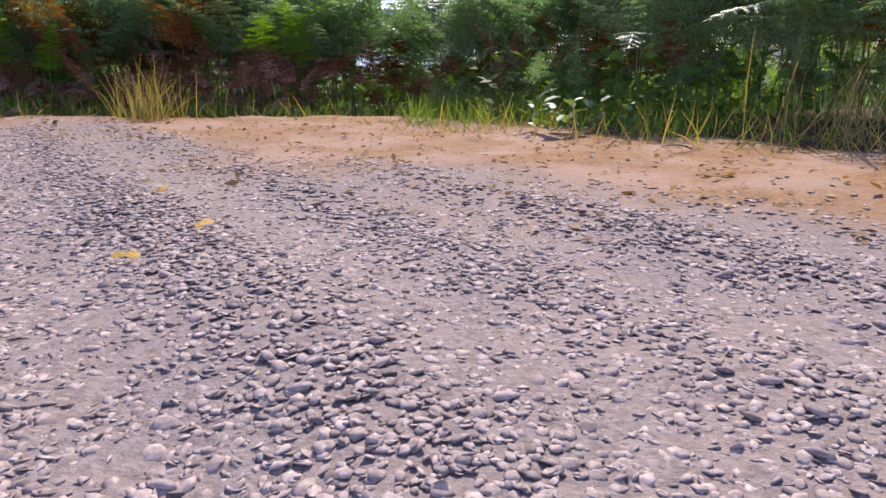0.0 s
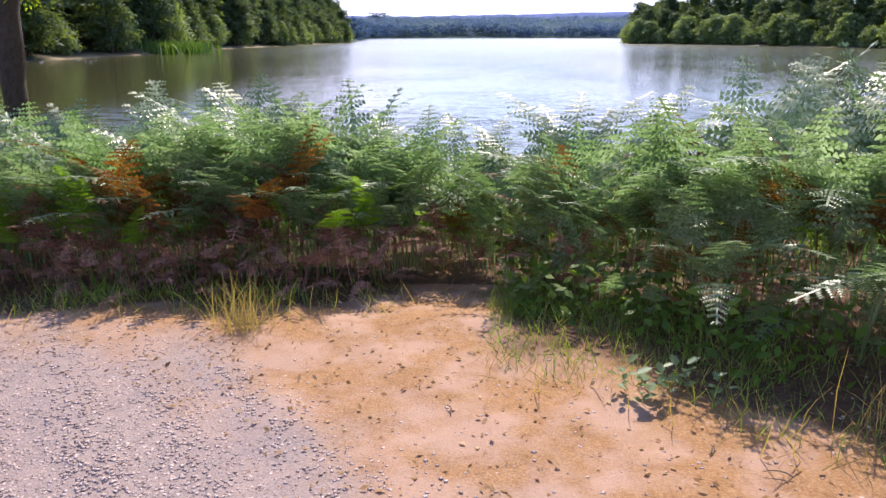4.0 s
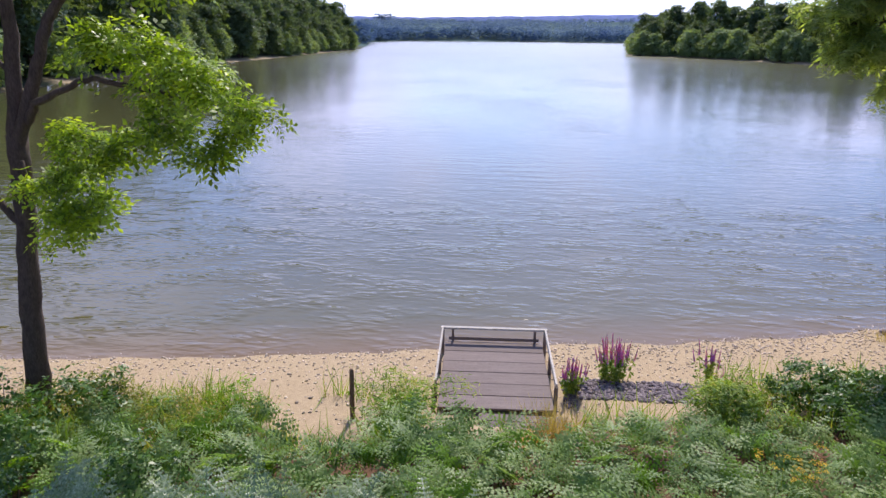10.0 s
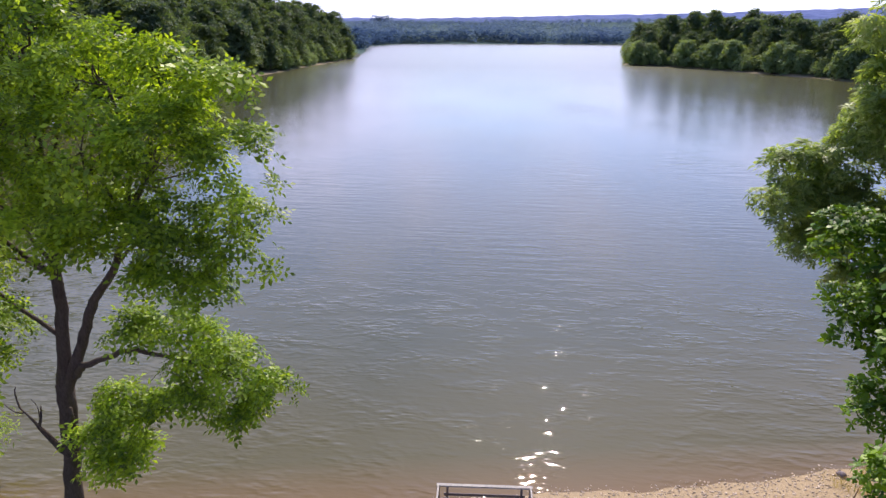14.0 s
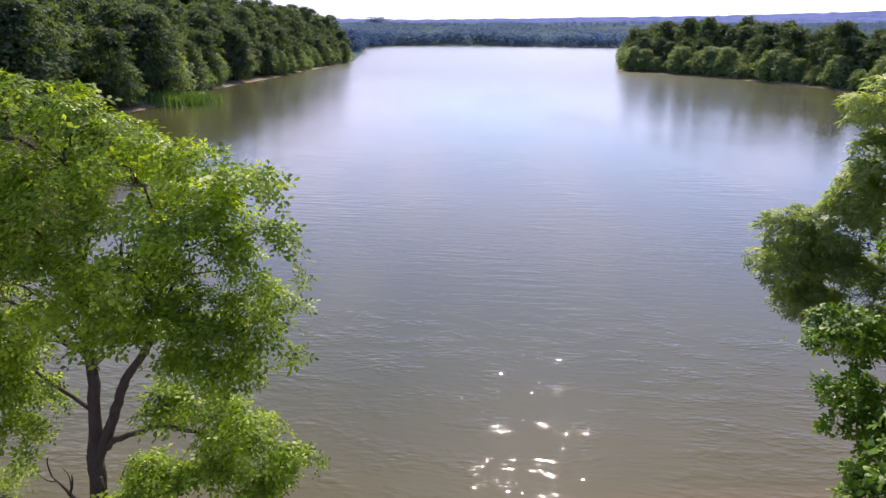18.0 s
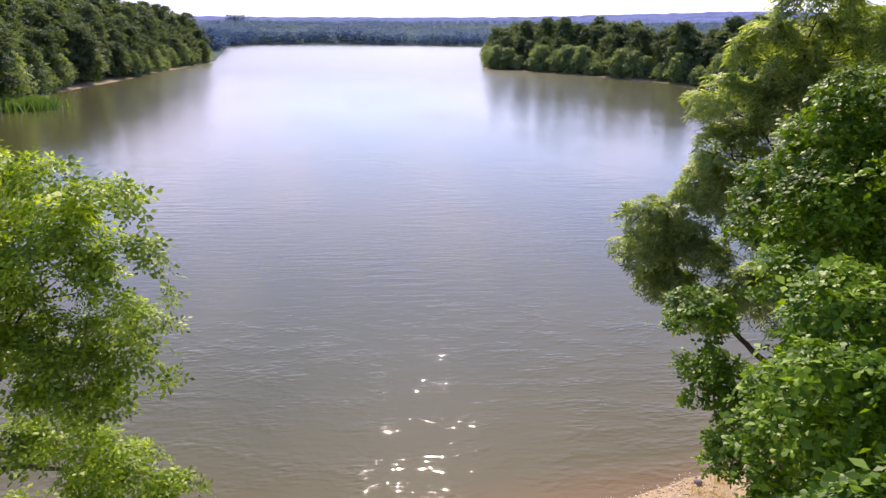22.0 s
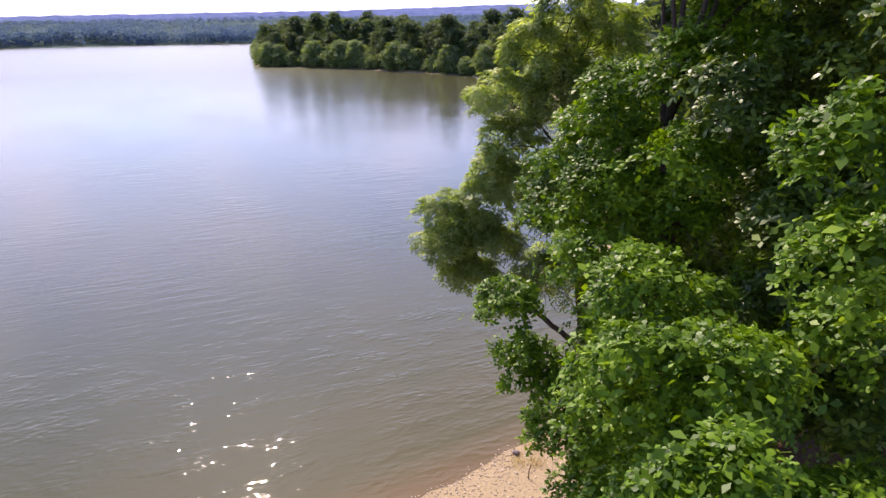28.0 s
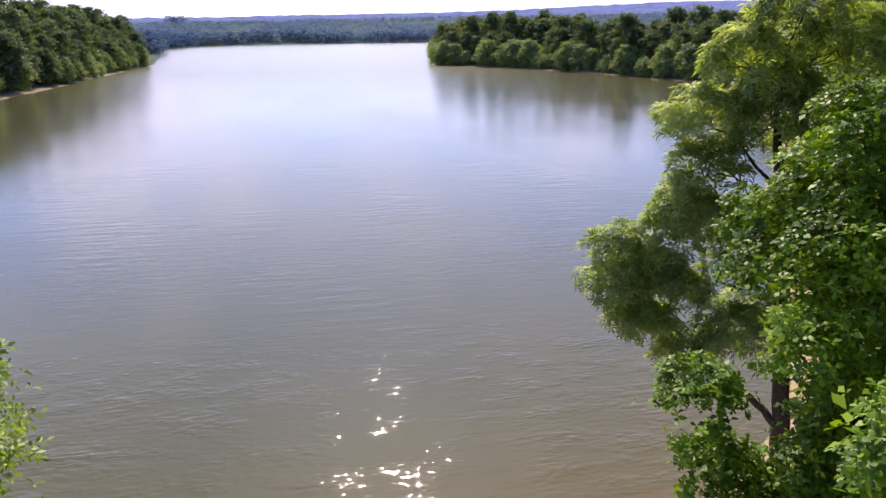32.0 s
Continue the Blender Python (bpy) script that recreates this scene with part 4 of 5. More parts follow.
def forward(p):
    """The way fronds arch: towards the open path in front, any way further in."""
    e = p[:, 1] - green_edge(p[:, 0])
    return np.where(e < 1.9, rng.normal(-1.57, 1.1, len(p)), rng.uniform(0, 6.28, len(p)))


def bank(name, fronds, p, share0, share1, lean, material, label):
    k = len(p)
    tagged(new(name, thicket(fronds, p, stature(p) * rng.uniform(share0, share1, k), rng.uniform(0, lean, k), forward(p), material, name)), label, "bracken", kind="stuff")


bank("bracken", NEAR_FRONDS, spots(1700, -6.5, 4.5, 6.5, 11.2, in_gap), 0.7, 1.06, 0.18, M_FERN, "tall green bracken at the edge of the path")
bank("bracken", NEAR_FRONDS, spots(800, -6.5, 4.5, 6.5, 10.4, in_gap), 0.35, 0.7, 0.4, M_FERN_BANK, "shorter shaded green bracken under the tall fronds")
bank("bracken", NEAR_FRONDS, spots(420, -6.5, 4.5, 6.5, 11.2, lambda x, y: in_gap(x, y) & (wobble(x, y, 1.6) > 0.1)), 0.45, 0.85, 0.3, M_FERN_Y, "bright yellow-green bracken fronds among the others")
bank("dry_bracken", NEAR_FRONDS, spots(700, -6.5, 4.5, 6.5, 10.4, lambda x, y: in_gap(x, y) & (wobble(x, y, 2.2, 1.0) > 0.0)), 0.5, 0.85, 0.4, M_FERN_DRY, "rust-red dry bracken fronds under the green ones")
bank("dry_bracken", NEAR_FRONDS, spots(170, -6.5, -0.8, 8.4, 10, lambda x, y: (y > green_edge(x) + 0.8) & (y < green_edge(x) + 1.3) & (wobble(x, y, 1.9, 3.0) > -0.2)), 0.8, 1.15, 0.3, M_FERN_DRY, "rust-brown dry bracken fronds at the front of the bank")
bank("bracken", NEAR_FRONDS, spots(130, -6.5, -0.8, 8.4, 10, lambda x, y: (y > green_edge(x) + 0.7) & (y < green_edge(x) + 1.2) & (wobble(x, y, 2.6, 5.0) > 0.3)), 0.8, 1.2, 0.3, M_FERN_Y, "bright green bracken fronds in front of the brown ones")
bank("dead_bracken", NEAR_FRONDS, spots(1500, -7, 5, 6.6, 10.4, lambda x, y: front(x, y) & (y < green_edge(x) + 1.6) & (y > green_edge(x) + np.where(x > -0.4, 1.2, 0.45))), 0.35, 0.8, 0.6, M_FERN_OLD, "dead brown bracken hanging in the shade")
plant("dead_bracken", NEAR_FRONDS, spots(700, -7, -0.6, 8, 10, lambda x, y: (y > green_edge(x) + 0.3) & (y < green_edge(x) + 1.0) & (np.abs(x - path_x(y)) > 0.5)), 0.3, 0.75, 0.2, 1.1, M_FERN_OLD, "fallen brown bracken at the foot of the bank")
plant("dry_bracken", FAR_FRONDS, np.array([(5.3 + rng.normal(0, 0.25), 13.9 + rng.normal(0, 0.2), -0.95) for _ in range(5)]), 0.8, 1.1, 0.1, 0.6, M_FERN_DRY, "orange dry bracken patch in the green bank")

p = spots(330, -0.5, 4.5, 6.2, 9.5, lambda x, y: (y > green_edge(x) + 0.9) & (y < green_edge(x) + 1.8) & (np.abs(x - path_x(y)) > 0.5))
LOW_FRONDS = [frond(13, 7, 1.0, a, b, r) for a, b, r in ((0.7, 0.4, 0.2), (1.0, 0.35, 0.22), (0.5, 0.45, 0.19))]
tagged(new("bracken", thicket(LOW_FRONDS, p, rng.uniform(0.35, 0.75, len(p)), rng.uniform(0, 0.5, len(p)), forward(p), M_FERN, "bracken")), "low green bracken fronds in front of the tall ones", "bracken", kind="stuff")

# single bracken plants along the edge
frond_meshes = [mesh_of("frond", v, f, M_FERN) for v, f in (frond(15, 9, 1.0, a, b, r) for a, b, r in ((1.0, 0.5, 0.15), (1.4, 0.52, 0.16), (0.8, 0.48, 0.15)))]
SINGLES = [(1.05, 7.8), (1.4, 7.6), (1.85, 7.5), (2.3, 7.4), (0.6, 8.1), (0.25, 8.4), (-1.5, 8.9), (-2.1, 8.75), (-2.7, 8.7), (-3.3, 8.6), (-3.9, 8.6), (2.8, 7.3), (-1.2, 9.3), (0.0, 8.6), (-4.6, 8.7)]
for x, y in SINGLES:
    y += 0.7 if x > -0.4 else 0.5
    root = new("bracken_plant")
    root.location = (x, y, float(height(x, y)))
    for i in range(6):
        o = part("frond", frond_meshes[i % 3], root)
        o.matrix_basis = Matrix.Rotation(-1.57 + rng.normal(0, 0.9), 4, "Z") @ Matrix.Rotation(rng.uniform(0.0, 0.25), 4, "Y") @ Matrix.Scale(float(rng.uniform(0.75, 1.05) * stature(np.array([[x, y, 0]]))[0]), 4)
    tagged(root, "green bracken plant at the path's edge, silvery sheen in its colour", "bracken", "bracken plants along the path")

for x, y, size in ((1.0, 7.75, 1.25), (1.75, 7.35, 1.45), (2.2, 7.2, 1.5)):
    root = new("bracken_plant")
    root.location = (x, y, float(height(x, y)))
    for i in range(5):
        o = part("frond", frond_meshes[i % 3], root)
        o.matrix_basis = Matrix.Rotation(-1.7 + rng.normal(0, 0.6), 4, "Z") @ Matrix.Rotation(rng.uniform(0.15, 0.5), 4, "Y") @ Matrix.Scale(size * rng.uniform(0.7, 1.0), 4)
    tagged(root, "green bracken plant with painted silvery sheen leaning over the dry earth", "bracken", "bracken plants along the path")

# ---- woods on the banks ----


def bank_tree(name, tall, wide, material, label, seed, low=0.08, clumps=5.0, size=0.95):
    """A broad woodland tree, standing at the origin, leafy almost to the ground."""
    root = new(name)
    v, f = tube(curve_points((0, 0, -1.2), (0.3, 0.2, tall * 0.8), (0.3, -0.2, 0), 7), np.linspace(0.42, 0.08, 7), 7, 0.1)
    part("trunk", mesh_of("trunk", v, f, M_BARK, True), root)
    blobs = []
    for i in range(17):
        u = low + (0.93 - low) * (i + 0.5) / 17
        a = i * 2.4 + seed
        r = wide * (0.25 + 0.75 * math.sin(math.pi * min(0.96, u + 0.12)) ** 0.7) * rng.uniform(0.5, 0.95)
        s = wide * rng.uniform(0.34, 0.5)
        blobs.append(((r * math.cos(a), r * math.sin(a), tall * u), (s, s, s * 0.85)))
    blobs.append(((0, 0, tall * 0.9), (wide * 0.4, wide * 0.4, tall * 0.08)))
    part("crown", crown(blobs, clumps, 5, CLUMP, size, material, 0.6), root)
    return tagged(root, label, "tree", "bank woodland trees")


kinds = [bank_tree("woodland_tree", 19, 5.6, M_WOODS, "dark green broadleaf tree in the wood on the bank", 0.3),
         bank_tree("woodland_tree", 16, 5.0, M_WOODS, "dark green broadleaf tree in the wood on the bank", 1.9),
         bank_tree("woodland_tree", 21, 4.6, M_WOODS, "tall narrow dark tree in the wood on the bank", 4.0),
         bank_tree("willow_tree", 10, 4.4, M_WOODS2, "pale grey-green willow at the lake's edge", 2.6, 0.02),
         bank_tree("willow_bush", 5.5, 3.4, M_WOODS2, "low rounded green willow bush at the waterline", 5.1, 0.0, 7.0, 0.65),
         bank_tree("woodland_tree", 20, 5.6, M_WOODS, "dark green broadleaf tree deep in the wood", 0.9, 0.3, 2.6, 1.35),
         bank_tree("woodland_tree", 22, 5.2, M_WOODS, "tall dark green tree deep in the wood", 3.3, 0.3, 2.6, 1.35)]
used = set()


def stand(k, x, y, size=1.0):
    m = Matrix.Translation((x, y, float(height(x, y)) - 0.2)) @ Matrix.Rotation(rng.uniform(0, 6.28), 4, "Z") @ Matrix.Scale(size, 4)
    if k not in used:
        used.add(k)
        kinds[k].matrix_basis = m
        return
    o = copy_thing(kinds[k], m)
    o.matrix_basis = m


def along(line, step):
    """Points and land-side normals along a bank."""
    line = np.array(line, float)
    seg = np.hypot(*np.diff(line, axis=0).T)
    s = np.r_[0, np.cumsum(seg)]
    for d in np.arange(0, s[-1], step):
        x, y = np.interp(d, s, line[:, 0]), np.interp(d, s, line[:, 1])
        i = min(len(seg) - 1, np.searchsorted(s, d, "right") - 1)
        t = (line[i + 1] - line[i]) / seg[i]
        nrm = np.array([-t[1], t[0]])
        if away(x + 3 * nrm[0], y + 3 * nrm[1]) < 0:
            nrm = -nrm
        yield x, y, nrm


left_bank = [(-72, 50), (-82, 100), (-88, 135), (-90, 170), (-100, 220), (-103, 260), (-108, 340), (-122, 510)]
right_bank = [(112, 195), (122, 225), (110, 275), (93, 332), (75, 376), (56, 402), (60, 440), (72, 540), (95, 700)]
for line, rows in ((left_bank, ((4, 8, (3, 0, 1, 4)), (12, 9, (0, 1, 2)), (24, 11, (5, 6)), (42, 14, (5, 6)), (64, 18, (5, 6)))), (right_bank, ((3.5, 6.5, (3, 4, 4, 3)), (11, 9, (1, 0, 3)), (22, 10, (5, 6, 1)), (38, 13, (5, 6))))):
    for inland, step, mix in rows:
        for x, y, nrm in along(line, step):
            d = inland + rng.uniform(-2, 2)
            px, py = x + nrm[0] * d + rng.normal(0, 1.2), y + nrm[1] * d + rng.normal(0, 1.2)
            if away(px, py) < 1.5 or y > 440 and line is right_bank and rng.random() < 0.4:
                continue
            stand(int(rng.choice(mix)), px, py, rng.uniform(0.85, 1.2) * (1.22 if line is left_bank and inland > 8 else 1.0))

# woods along the near shore behind the oaks
for i, (x, y) in enumerate(((23, 25), (28, 29), (34, 35), (41, 44), (49, 56), (26, 18), (34, 25), (42, 33), (58, 75), (54, 48))):
    stand((0, 1, 5)[i % 3], x + rng.normal(0, 0.6), y + rng.normal(0, 0.6), rng.uniform(0.95, 1.15))

# reed bed at the foot of the wood
k = 1500
rx, ry = rng.normal(-86.5, 3.2, k), rng.normal(174, 3.4, k)
rv, rf = scattered([(-0.06, 0, 0), (0.06, 0, 0), (0.05, 0.1, 0.6), (-0.03, 0.1, 0.6), (0.01, 0.3, 1.0), (0.0, 0.3, 1.0)], [(0, 1, 2, 3), (3, 2, 4, 5)],
                   frames_from(np.tile([0, 0, 1.0], (k, 1)) + rng.normal(0, 0.15, (k, 3)), rng.uniform(0, 6.28, k), rng.uniform(2.4, 3.6, k)), np.stack([rx, ry, np.maximum(height(rx, ry), WATER - 0.3)], 1))
tagged(new("reeds", mesh_of("reeds", rv, rf, M_REED)), "bright green reed bed in shallow water by the wood", "reeds", kind="stuff")

# far woods on the rising land behind the lake
fx, fy, fs = [], [], []
for x, y, nrm in along([(-175, 770), (-250, 1108), (-255, 1440), (-110, 1540), (0, 1480), (190, 1390), (160, 1000)], 11):
    for d in (5, 14, 26, 44):
        fx.append(x + nrm[0] * d + rng.normal(0, 3))
        fy.append(y + nrm[1] * d + rng.normal(0, 3))
        fs.append(rng.uniform(0.8, 1.7))
shore = len(fx)
for _ in range(5200):
    y = rng.uniform(1520, 3300)
    x = rng.uniform(-0.62, 0.62) * y
    if math.sin(x * 0.011 + 1) + math.sin(y * 0.013 + x * 0.004) > -1.3:
        fx.append(x), fy.append(y), fs.append(rng.uniform(0.8, 1.3))
for x in (-640, -612, -590):
    for j in range(4):
        fx.append(x + rng.normal(0, 3)), fy.append(3000 + 12 * j), fs.append(2.5)
fx, fy, fs = np.array(fx), np.array(fy), np.array(fs)
keep = away(fx, fy) > 2
shore = int(keep[:shore].sum())
fx, fy, fs = fx[keep], fy[keep], fs[keep]
k, per = len(fx), 12
d = rng.normal(0, 1, (k, per, 3))
d /= np.linalg.norm(d, axis=2, keepdims=True)
pos = np.stack([fx, fy, height(fx, fy)], 1)[:, None] + (d * [6.2, 6.2, 6.0] + [0, 0, 7.0]) * fs[:, None, None]
z = d * 0.45 + [0, -0.3, 1.0]
fv, ff = scattered(CLUMP[0], CLUMP[1], frames_from(z.reshape(-1, 3), rng.uniform(0, 6.28, k * per), np.repeat(fs, per) * rng.uniform(3.6, 6.0, k * per)), pos.reshape(-1, 3))
# paler and bluer than the shore woods: aerial haze as leaf colour
M_HILLWOODS = foliage("hazed_hill_leaf", [(0.095, 0.15, 0.27), (0.13, 0.19, 0.31), (0.19, 0.26, 0.32), (0.30, 0.37, 0.32)], 0.9, 0.2, 0.008, 0.0, vary=0.3)
cut = shore * per * len(CLUMP[1])
tagged(new("far_woods", mesh_of("far_woods", fv, ff[:cut], M_FARWOODS)), "distant woods along the far shore, tinted blue-green for haze", "woods", kind="stuff")
tagged(new("hill_woods", mesh_of("hill_woods", fv, ff[cut:], M_HILLWOODS)), "woods on the hills beyond the lake, haze blue in their colour", "woods", kind="stuff")

# far hills, which close the view behind the woods
ha = np.radians(np.arange(-62, 62.1, 0.5))
hr = np.array([4250, 4600, 5000, 5400, 6200.0])
crest = 8 + 5400 * np.tan(np.radians(np.interp(np.degrees(ha), [-60, -20, -9, -3, 5, 14, 26, 40, 60], [1.3, 1.35, 1.5, 1.62, 1.6, 1.78, 1.97, 1.9, 1.8])))
crest = crest + 4 * np.sin(ha * 17) + 1.0 * np.sin(ha * 147 + 1) + rng.uniform(0, 5, len(ha))
hz = np.stack([crest * u + rng.normal(0, 1.5, len(ha)) for u in (0.3, 0.55, 0.8, 1.0, 0.75)], 1)
hv = np.stack([np.sin(ha)[:, None] * hr, np.cos(ha)[:, None] * hr, hz], -1).reshape(-1, 3)
hi = np.arange(len(ha) * 5).reshape(-1, 5)
hf = np.stack([hi[:-1, :-1], hi[1:, :-1], hi[1:, 1:], hi[:-1, 1:]], -1).reshape(-1, 4)
# the blue is haze, put into the hills' base colour
M_HILLS = surface("haze_blue_hills", (0.11, 0.15, 0.30), (0.17, 0.21, 0.37), 0.004, 1.0, 4, 0.0, 0.01, spec=0.0)
tagged(new("backdrop", mesh_of("backdrop", hv, hf, M_HILLS, True)), "wooded hills far beyond the lake, coloured blue for haze", "hills", kind="structure")

# ---- gravel, shingle and cobbles ----
t5 = (1 + 5 ** 0.5) / 2
ICO_V = np.array([(-1, t5, 0), (1, t5, 0), (-1, -t5, 0), (1, -t5, 0), (0, -1, t5), (0, 1, t5), (0, -1, -t5), (0, 1, -t5), (t5, 0, -1), (t5, 0, 1), (-t5, 0, -1), (-t5, 0, 1)]) / 1.9
ICO_F = [(0, 11, 5), (0, 5, 1), (0, 1, 7), (0, 7, 10), (0, 10, 11), (1, 5, 9), (5, 11, 4), (11, 10, 2), (10, 7, 6), (7, 1, 8), (3, 9, 4), (3, 4, 2), (3, 2, 6), (3, 6, 8), (3, 8, 9), (4, 9, 5), (2, 4, 11), (6, 2, 10), (8, 6, 7), (9, 8, 1)]


def pebbles(p, lo, hi, flat=0.5):
    """Uneven stones lying on the ground at p, as arrays."""
    k = len(p)
    r = rng.uniform(lo, hi, k) * rng.uniform(0.7, 1.2, k)
    t = frames_from(np.tile([0, 0, 1.0], (k, 1)) + rng.normal(0, 0.25, (k, 3)), rng.uniform(0, 6.28, k), r)
    t = t * np.stack([rng.uniform(0.8, 1.35, k), rng.uniform(0.7, 1.0, k), flat * rng.uniform(0.7, 1.2, k)], 1)[:, None, :]
    v, f = scattered(ICO_V, ICO_F, t, p + np.stack([0 * r, 0 * r, r * 0.25 * flat], 1))
    return v * 1.0 + rng.normal(0, 0.06, v.shape) * np.repeat(r, 12)[:, None], f


def on_gravel(x, y):
    e = gravel_edge(x) - y
    return rng.random(len(x)) < np.clip(e / 1.4 + 0.3, 0.03, 1) * (0.75 + 0.25 * (wobble(x, y, 2.1) > -0.3))


def wedge(k, y0, y1, keep, power=1.6):
    """Places on the ground ahead of the take-off point, thick where it is nearest."""
    y = y0 + (y1 - y0) * rng.random(k) ** power
    x = 0.15 - 0.1 * (y - 3.3) + rng.uniform(-1.25, 1, k) * (0.35 + 0.72 * (y - 3.3))
    s = keep(x, y)
    return np.stack([x[s], y[s], height(x[s], y[s])], 1)


OCT = (np.array([(1, 0, 0), (0, 1, 0), (-1, 0, 0), (0, -1, 0), (0, 0, 1), (0, 0, -0.6)], float), [(0, 1, 4), (1, 2, 4), (2, 3, 4), (3, 0, 4), (1, 0, 5), (2, 1, 5), (3, 2, 5), (0, 3, 5)])
v, f = pebbles(wedge(21000, 3.62, 4.8, on_gravel, 1.3), 0.004, 0.0105, 0.15)
tagged(new("gravel", mesh_of("gravel", v, f, M_STONE)), "loose pink-grey gravel stones on the path", "gravel", kind="stuff")
q = wedge(42000, 4.2, 8.2, lambda x, y: on_gravel(x, y) & (rng.random(len(x)) < np.clip((y - 4.2) / 0.7, 0, 1)), 1.1)
k = len(q)
t = frames_from(np.tile([0, 0, 1.0], (k, 1)) + rng.normal(0, 0.17, (k, 3)), rng.uniform(0, 6.28, k), rng.uniform(0.005, 0.014, k)) * [1.25, 0.95, 0.13]
v, f = scattered(OCT[0], OCT[1], t, q + [0, 0, 0.001])
tagged(new("gravel", mesh_of("gravel", v, f, M_STONE)), "fine pink-grey gravel thinning out over the path", "gravel", kind="stuff")
q = spots(16000, -9, 7, -1.5, 7.6, on_gravel)
k = len(q)
t = frames_from(np.tile([0, 0, 1.0], (k, 1)) + rng.normal(0, 0.17, (k, 3)), rng.uniform(0, 6.28, k), rng.uniform(0.005, 0.014, k)) * [1.25, 0.95, 0.13]
v, f = scattered(OCT[0], OCT[1], t, q + [0, 0, 0.001])
tagged(new("gravel", mesh_of("gravel", v, f, M_STONE)), "fine gravel spread over the whole path", "gravel", kind="stuff")
stone_meshes = []
for i in range(8):
    v, f = pebbles(np.zeros((1, 3)), 0.010, 0.015, 0.33)
    stone_meshes.append(mesh_of("stone", v, f, M_STONE1))
p = wedge(300, 3.66, 4.6, lambda x, y: x < 9)
for i, q in enumerate(p):
    o = part("stone", stone_meshes[i % 8], ground)
    o.location = q
    o.rotation_euler = (0, 0, rng.uniform(0, 6.28))

q = spots(30000, -16, 15, 17, 28.5, lambda x, y: (away(x, y) > -0.5) & (away(x, y) < 5.0) & (rng.random(len(x)) < np.interp(x, [-6, 5], [0.45, 1.0]) * (np.exp(-np.abs(away(x, y) - 0.3) * 0.55) + 0.15)))
v, f = pebbles(q, 0.012, 0.055, 0.5)
tagged(new("shingle", mesh_of("shingle", v, f, M_SHINGLE, True)), "pale shingle and shells scattered on the sandy beach", "shingle", kind="stuff")
q = spots(1700, 1.3, 4.5, 18.9, 20.4, lambda x, y: y > 18.95 + 0.03 * x)
v, f = pebbles(q, 0.035, 0.075, 0.7)
tagged(new("cobbles", mesh_of("cobbles", v, f, M_COBBLE, True)), "patch of grey cobbles beside the wooden platform", "cobbles", kind="stuff")
q = np.array([(11.6, 25.4, float(height(11.6, 25.4)) + 0.03)])
v, f = pebbles(q, 0.16, 0.18, 0.7)
tagged(new("beach_rock", mesh_of("beach_rock", v, f, M_COBBLE, True)), "dark rock lying on the beach", "rock")

# edge boards behind the platform
walkway = new("boardwalk")
walkway.location = (0.45, 17.9, -1.84)
for i, (x0, x1) in enumerate(((-0.95, 1.2), (-1.0, 0.95), (-1.2, 0.85))):
    beam("board", (x0, -0.42 + 0.33 * i, 0.03 - 0.012 * i), (x1, -0.36 + 0.33 * i, 0.03 - 0.012 * i), 0.3, 0.05, M_WOOD, walkway)
tagged(walkway, "weathered boards laid on the path behind the platform", "boardwalk")

# ---- grasses ----
BLADE = ([(-0.5, 0, 0), (0.5, 0, 0), (0.42, 0.1, 0.5), (-0.42, 0.1, 0.5), (0.06, 0.35, 1.0), (-0.06, 0.35, 1.0)], [(0, 1, 2, 3), (3, 2, 4, 5)])


def grass(name, p, lo, hi, width, material, label, lean=0.3):
    k = len(p)
    t = frames_from(np.tile([0, 0, 1.0], (k, 1)) + rng.normal(0, lean, (k, 3)), rng.uniform(0, 6.28, k), rng.uniform(lo, hi, k))
    tv = np.array(BLADE[0]) * [width, 1, 1]
    v, f = scattered(tv, BLADE[1], t, p)
    return tagged(new(name, mesh_of(name, v, f, material)), label, "grass", kind="stuff")


def edge_band(x, y):
    e = y - green_edge(x)
    right = (x > -0.5)
    return (e > -0.45 * (0.4 + wobble(x, y, 3.0) * 0.4) - 0.1) & (e < np.where(right, 1.3, 0.7)) & (np.abs(x - path_x(y)) > 0.35) & (rng.random(len(x)) < np.where(right, np.interp(x, [0.9, 1.6], [0.8, 0.12]), 0.35))


grass("grass", spots(22000, -6, 4, 6, 9.6, edge_band), 0.05, 0.19, 0.03, M_GRASS, "short green grass at the foot of the bracken", 0.45)
grass("undergrowth", spots(12000, -0.5, 4.2, 6.4, 9.6, lambda x, y: (y > green_edge(x) + 0.55 + 0.25 * wobble(x, y, 2.3)) & (y < green_edge(x) + 1.9) & (np.abs(x - path_x(y)) > 0.45) & (rng.random(len(x)) < np.interp(x, [0.9, 1.6], [1, 0.25]))), 0.06, 0.24, 0.02, M_GRASS, "lush green grass and weeds at the bracken's foot", 0.5)
grass("undergrowth", spots(2600, -6.5, -1.0, 7.8, 9.2, lambda x, y: (np.abs(y - green_edge(x) - 0.25) < 0.3) & (wobble(x, y, 1.9) > -0.2) & (np.abs(x - path_x(y)) > 0.45)), 0.08, 0.26, 0.04, M_GRASS, "low green weeds at the foot of the bracken bank", 0.6)
grass("dry_grass", spots(3000, -6, 4, 5.6, 9.0, lambda x, y: np.abs(y - green_edge(x) + 0.15) < 0.4), 0.05, 0.22, 0.03, M_STRAW, "thin dry straw grass along the path's edge", 0.6)
q = np.stack([rng.normal(-2.1, 0.1, 160), rng.normal(7.6, 0.08, 160)], 1)
grass("dry_grass_tuft", np.c_[q, height(q[:, 0], q[:, 1])], 0.15, 0.42, 0.014, M_STRAW, "upright tuft of dry yellow grass on bare earth", 0.25)
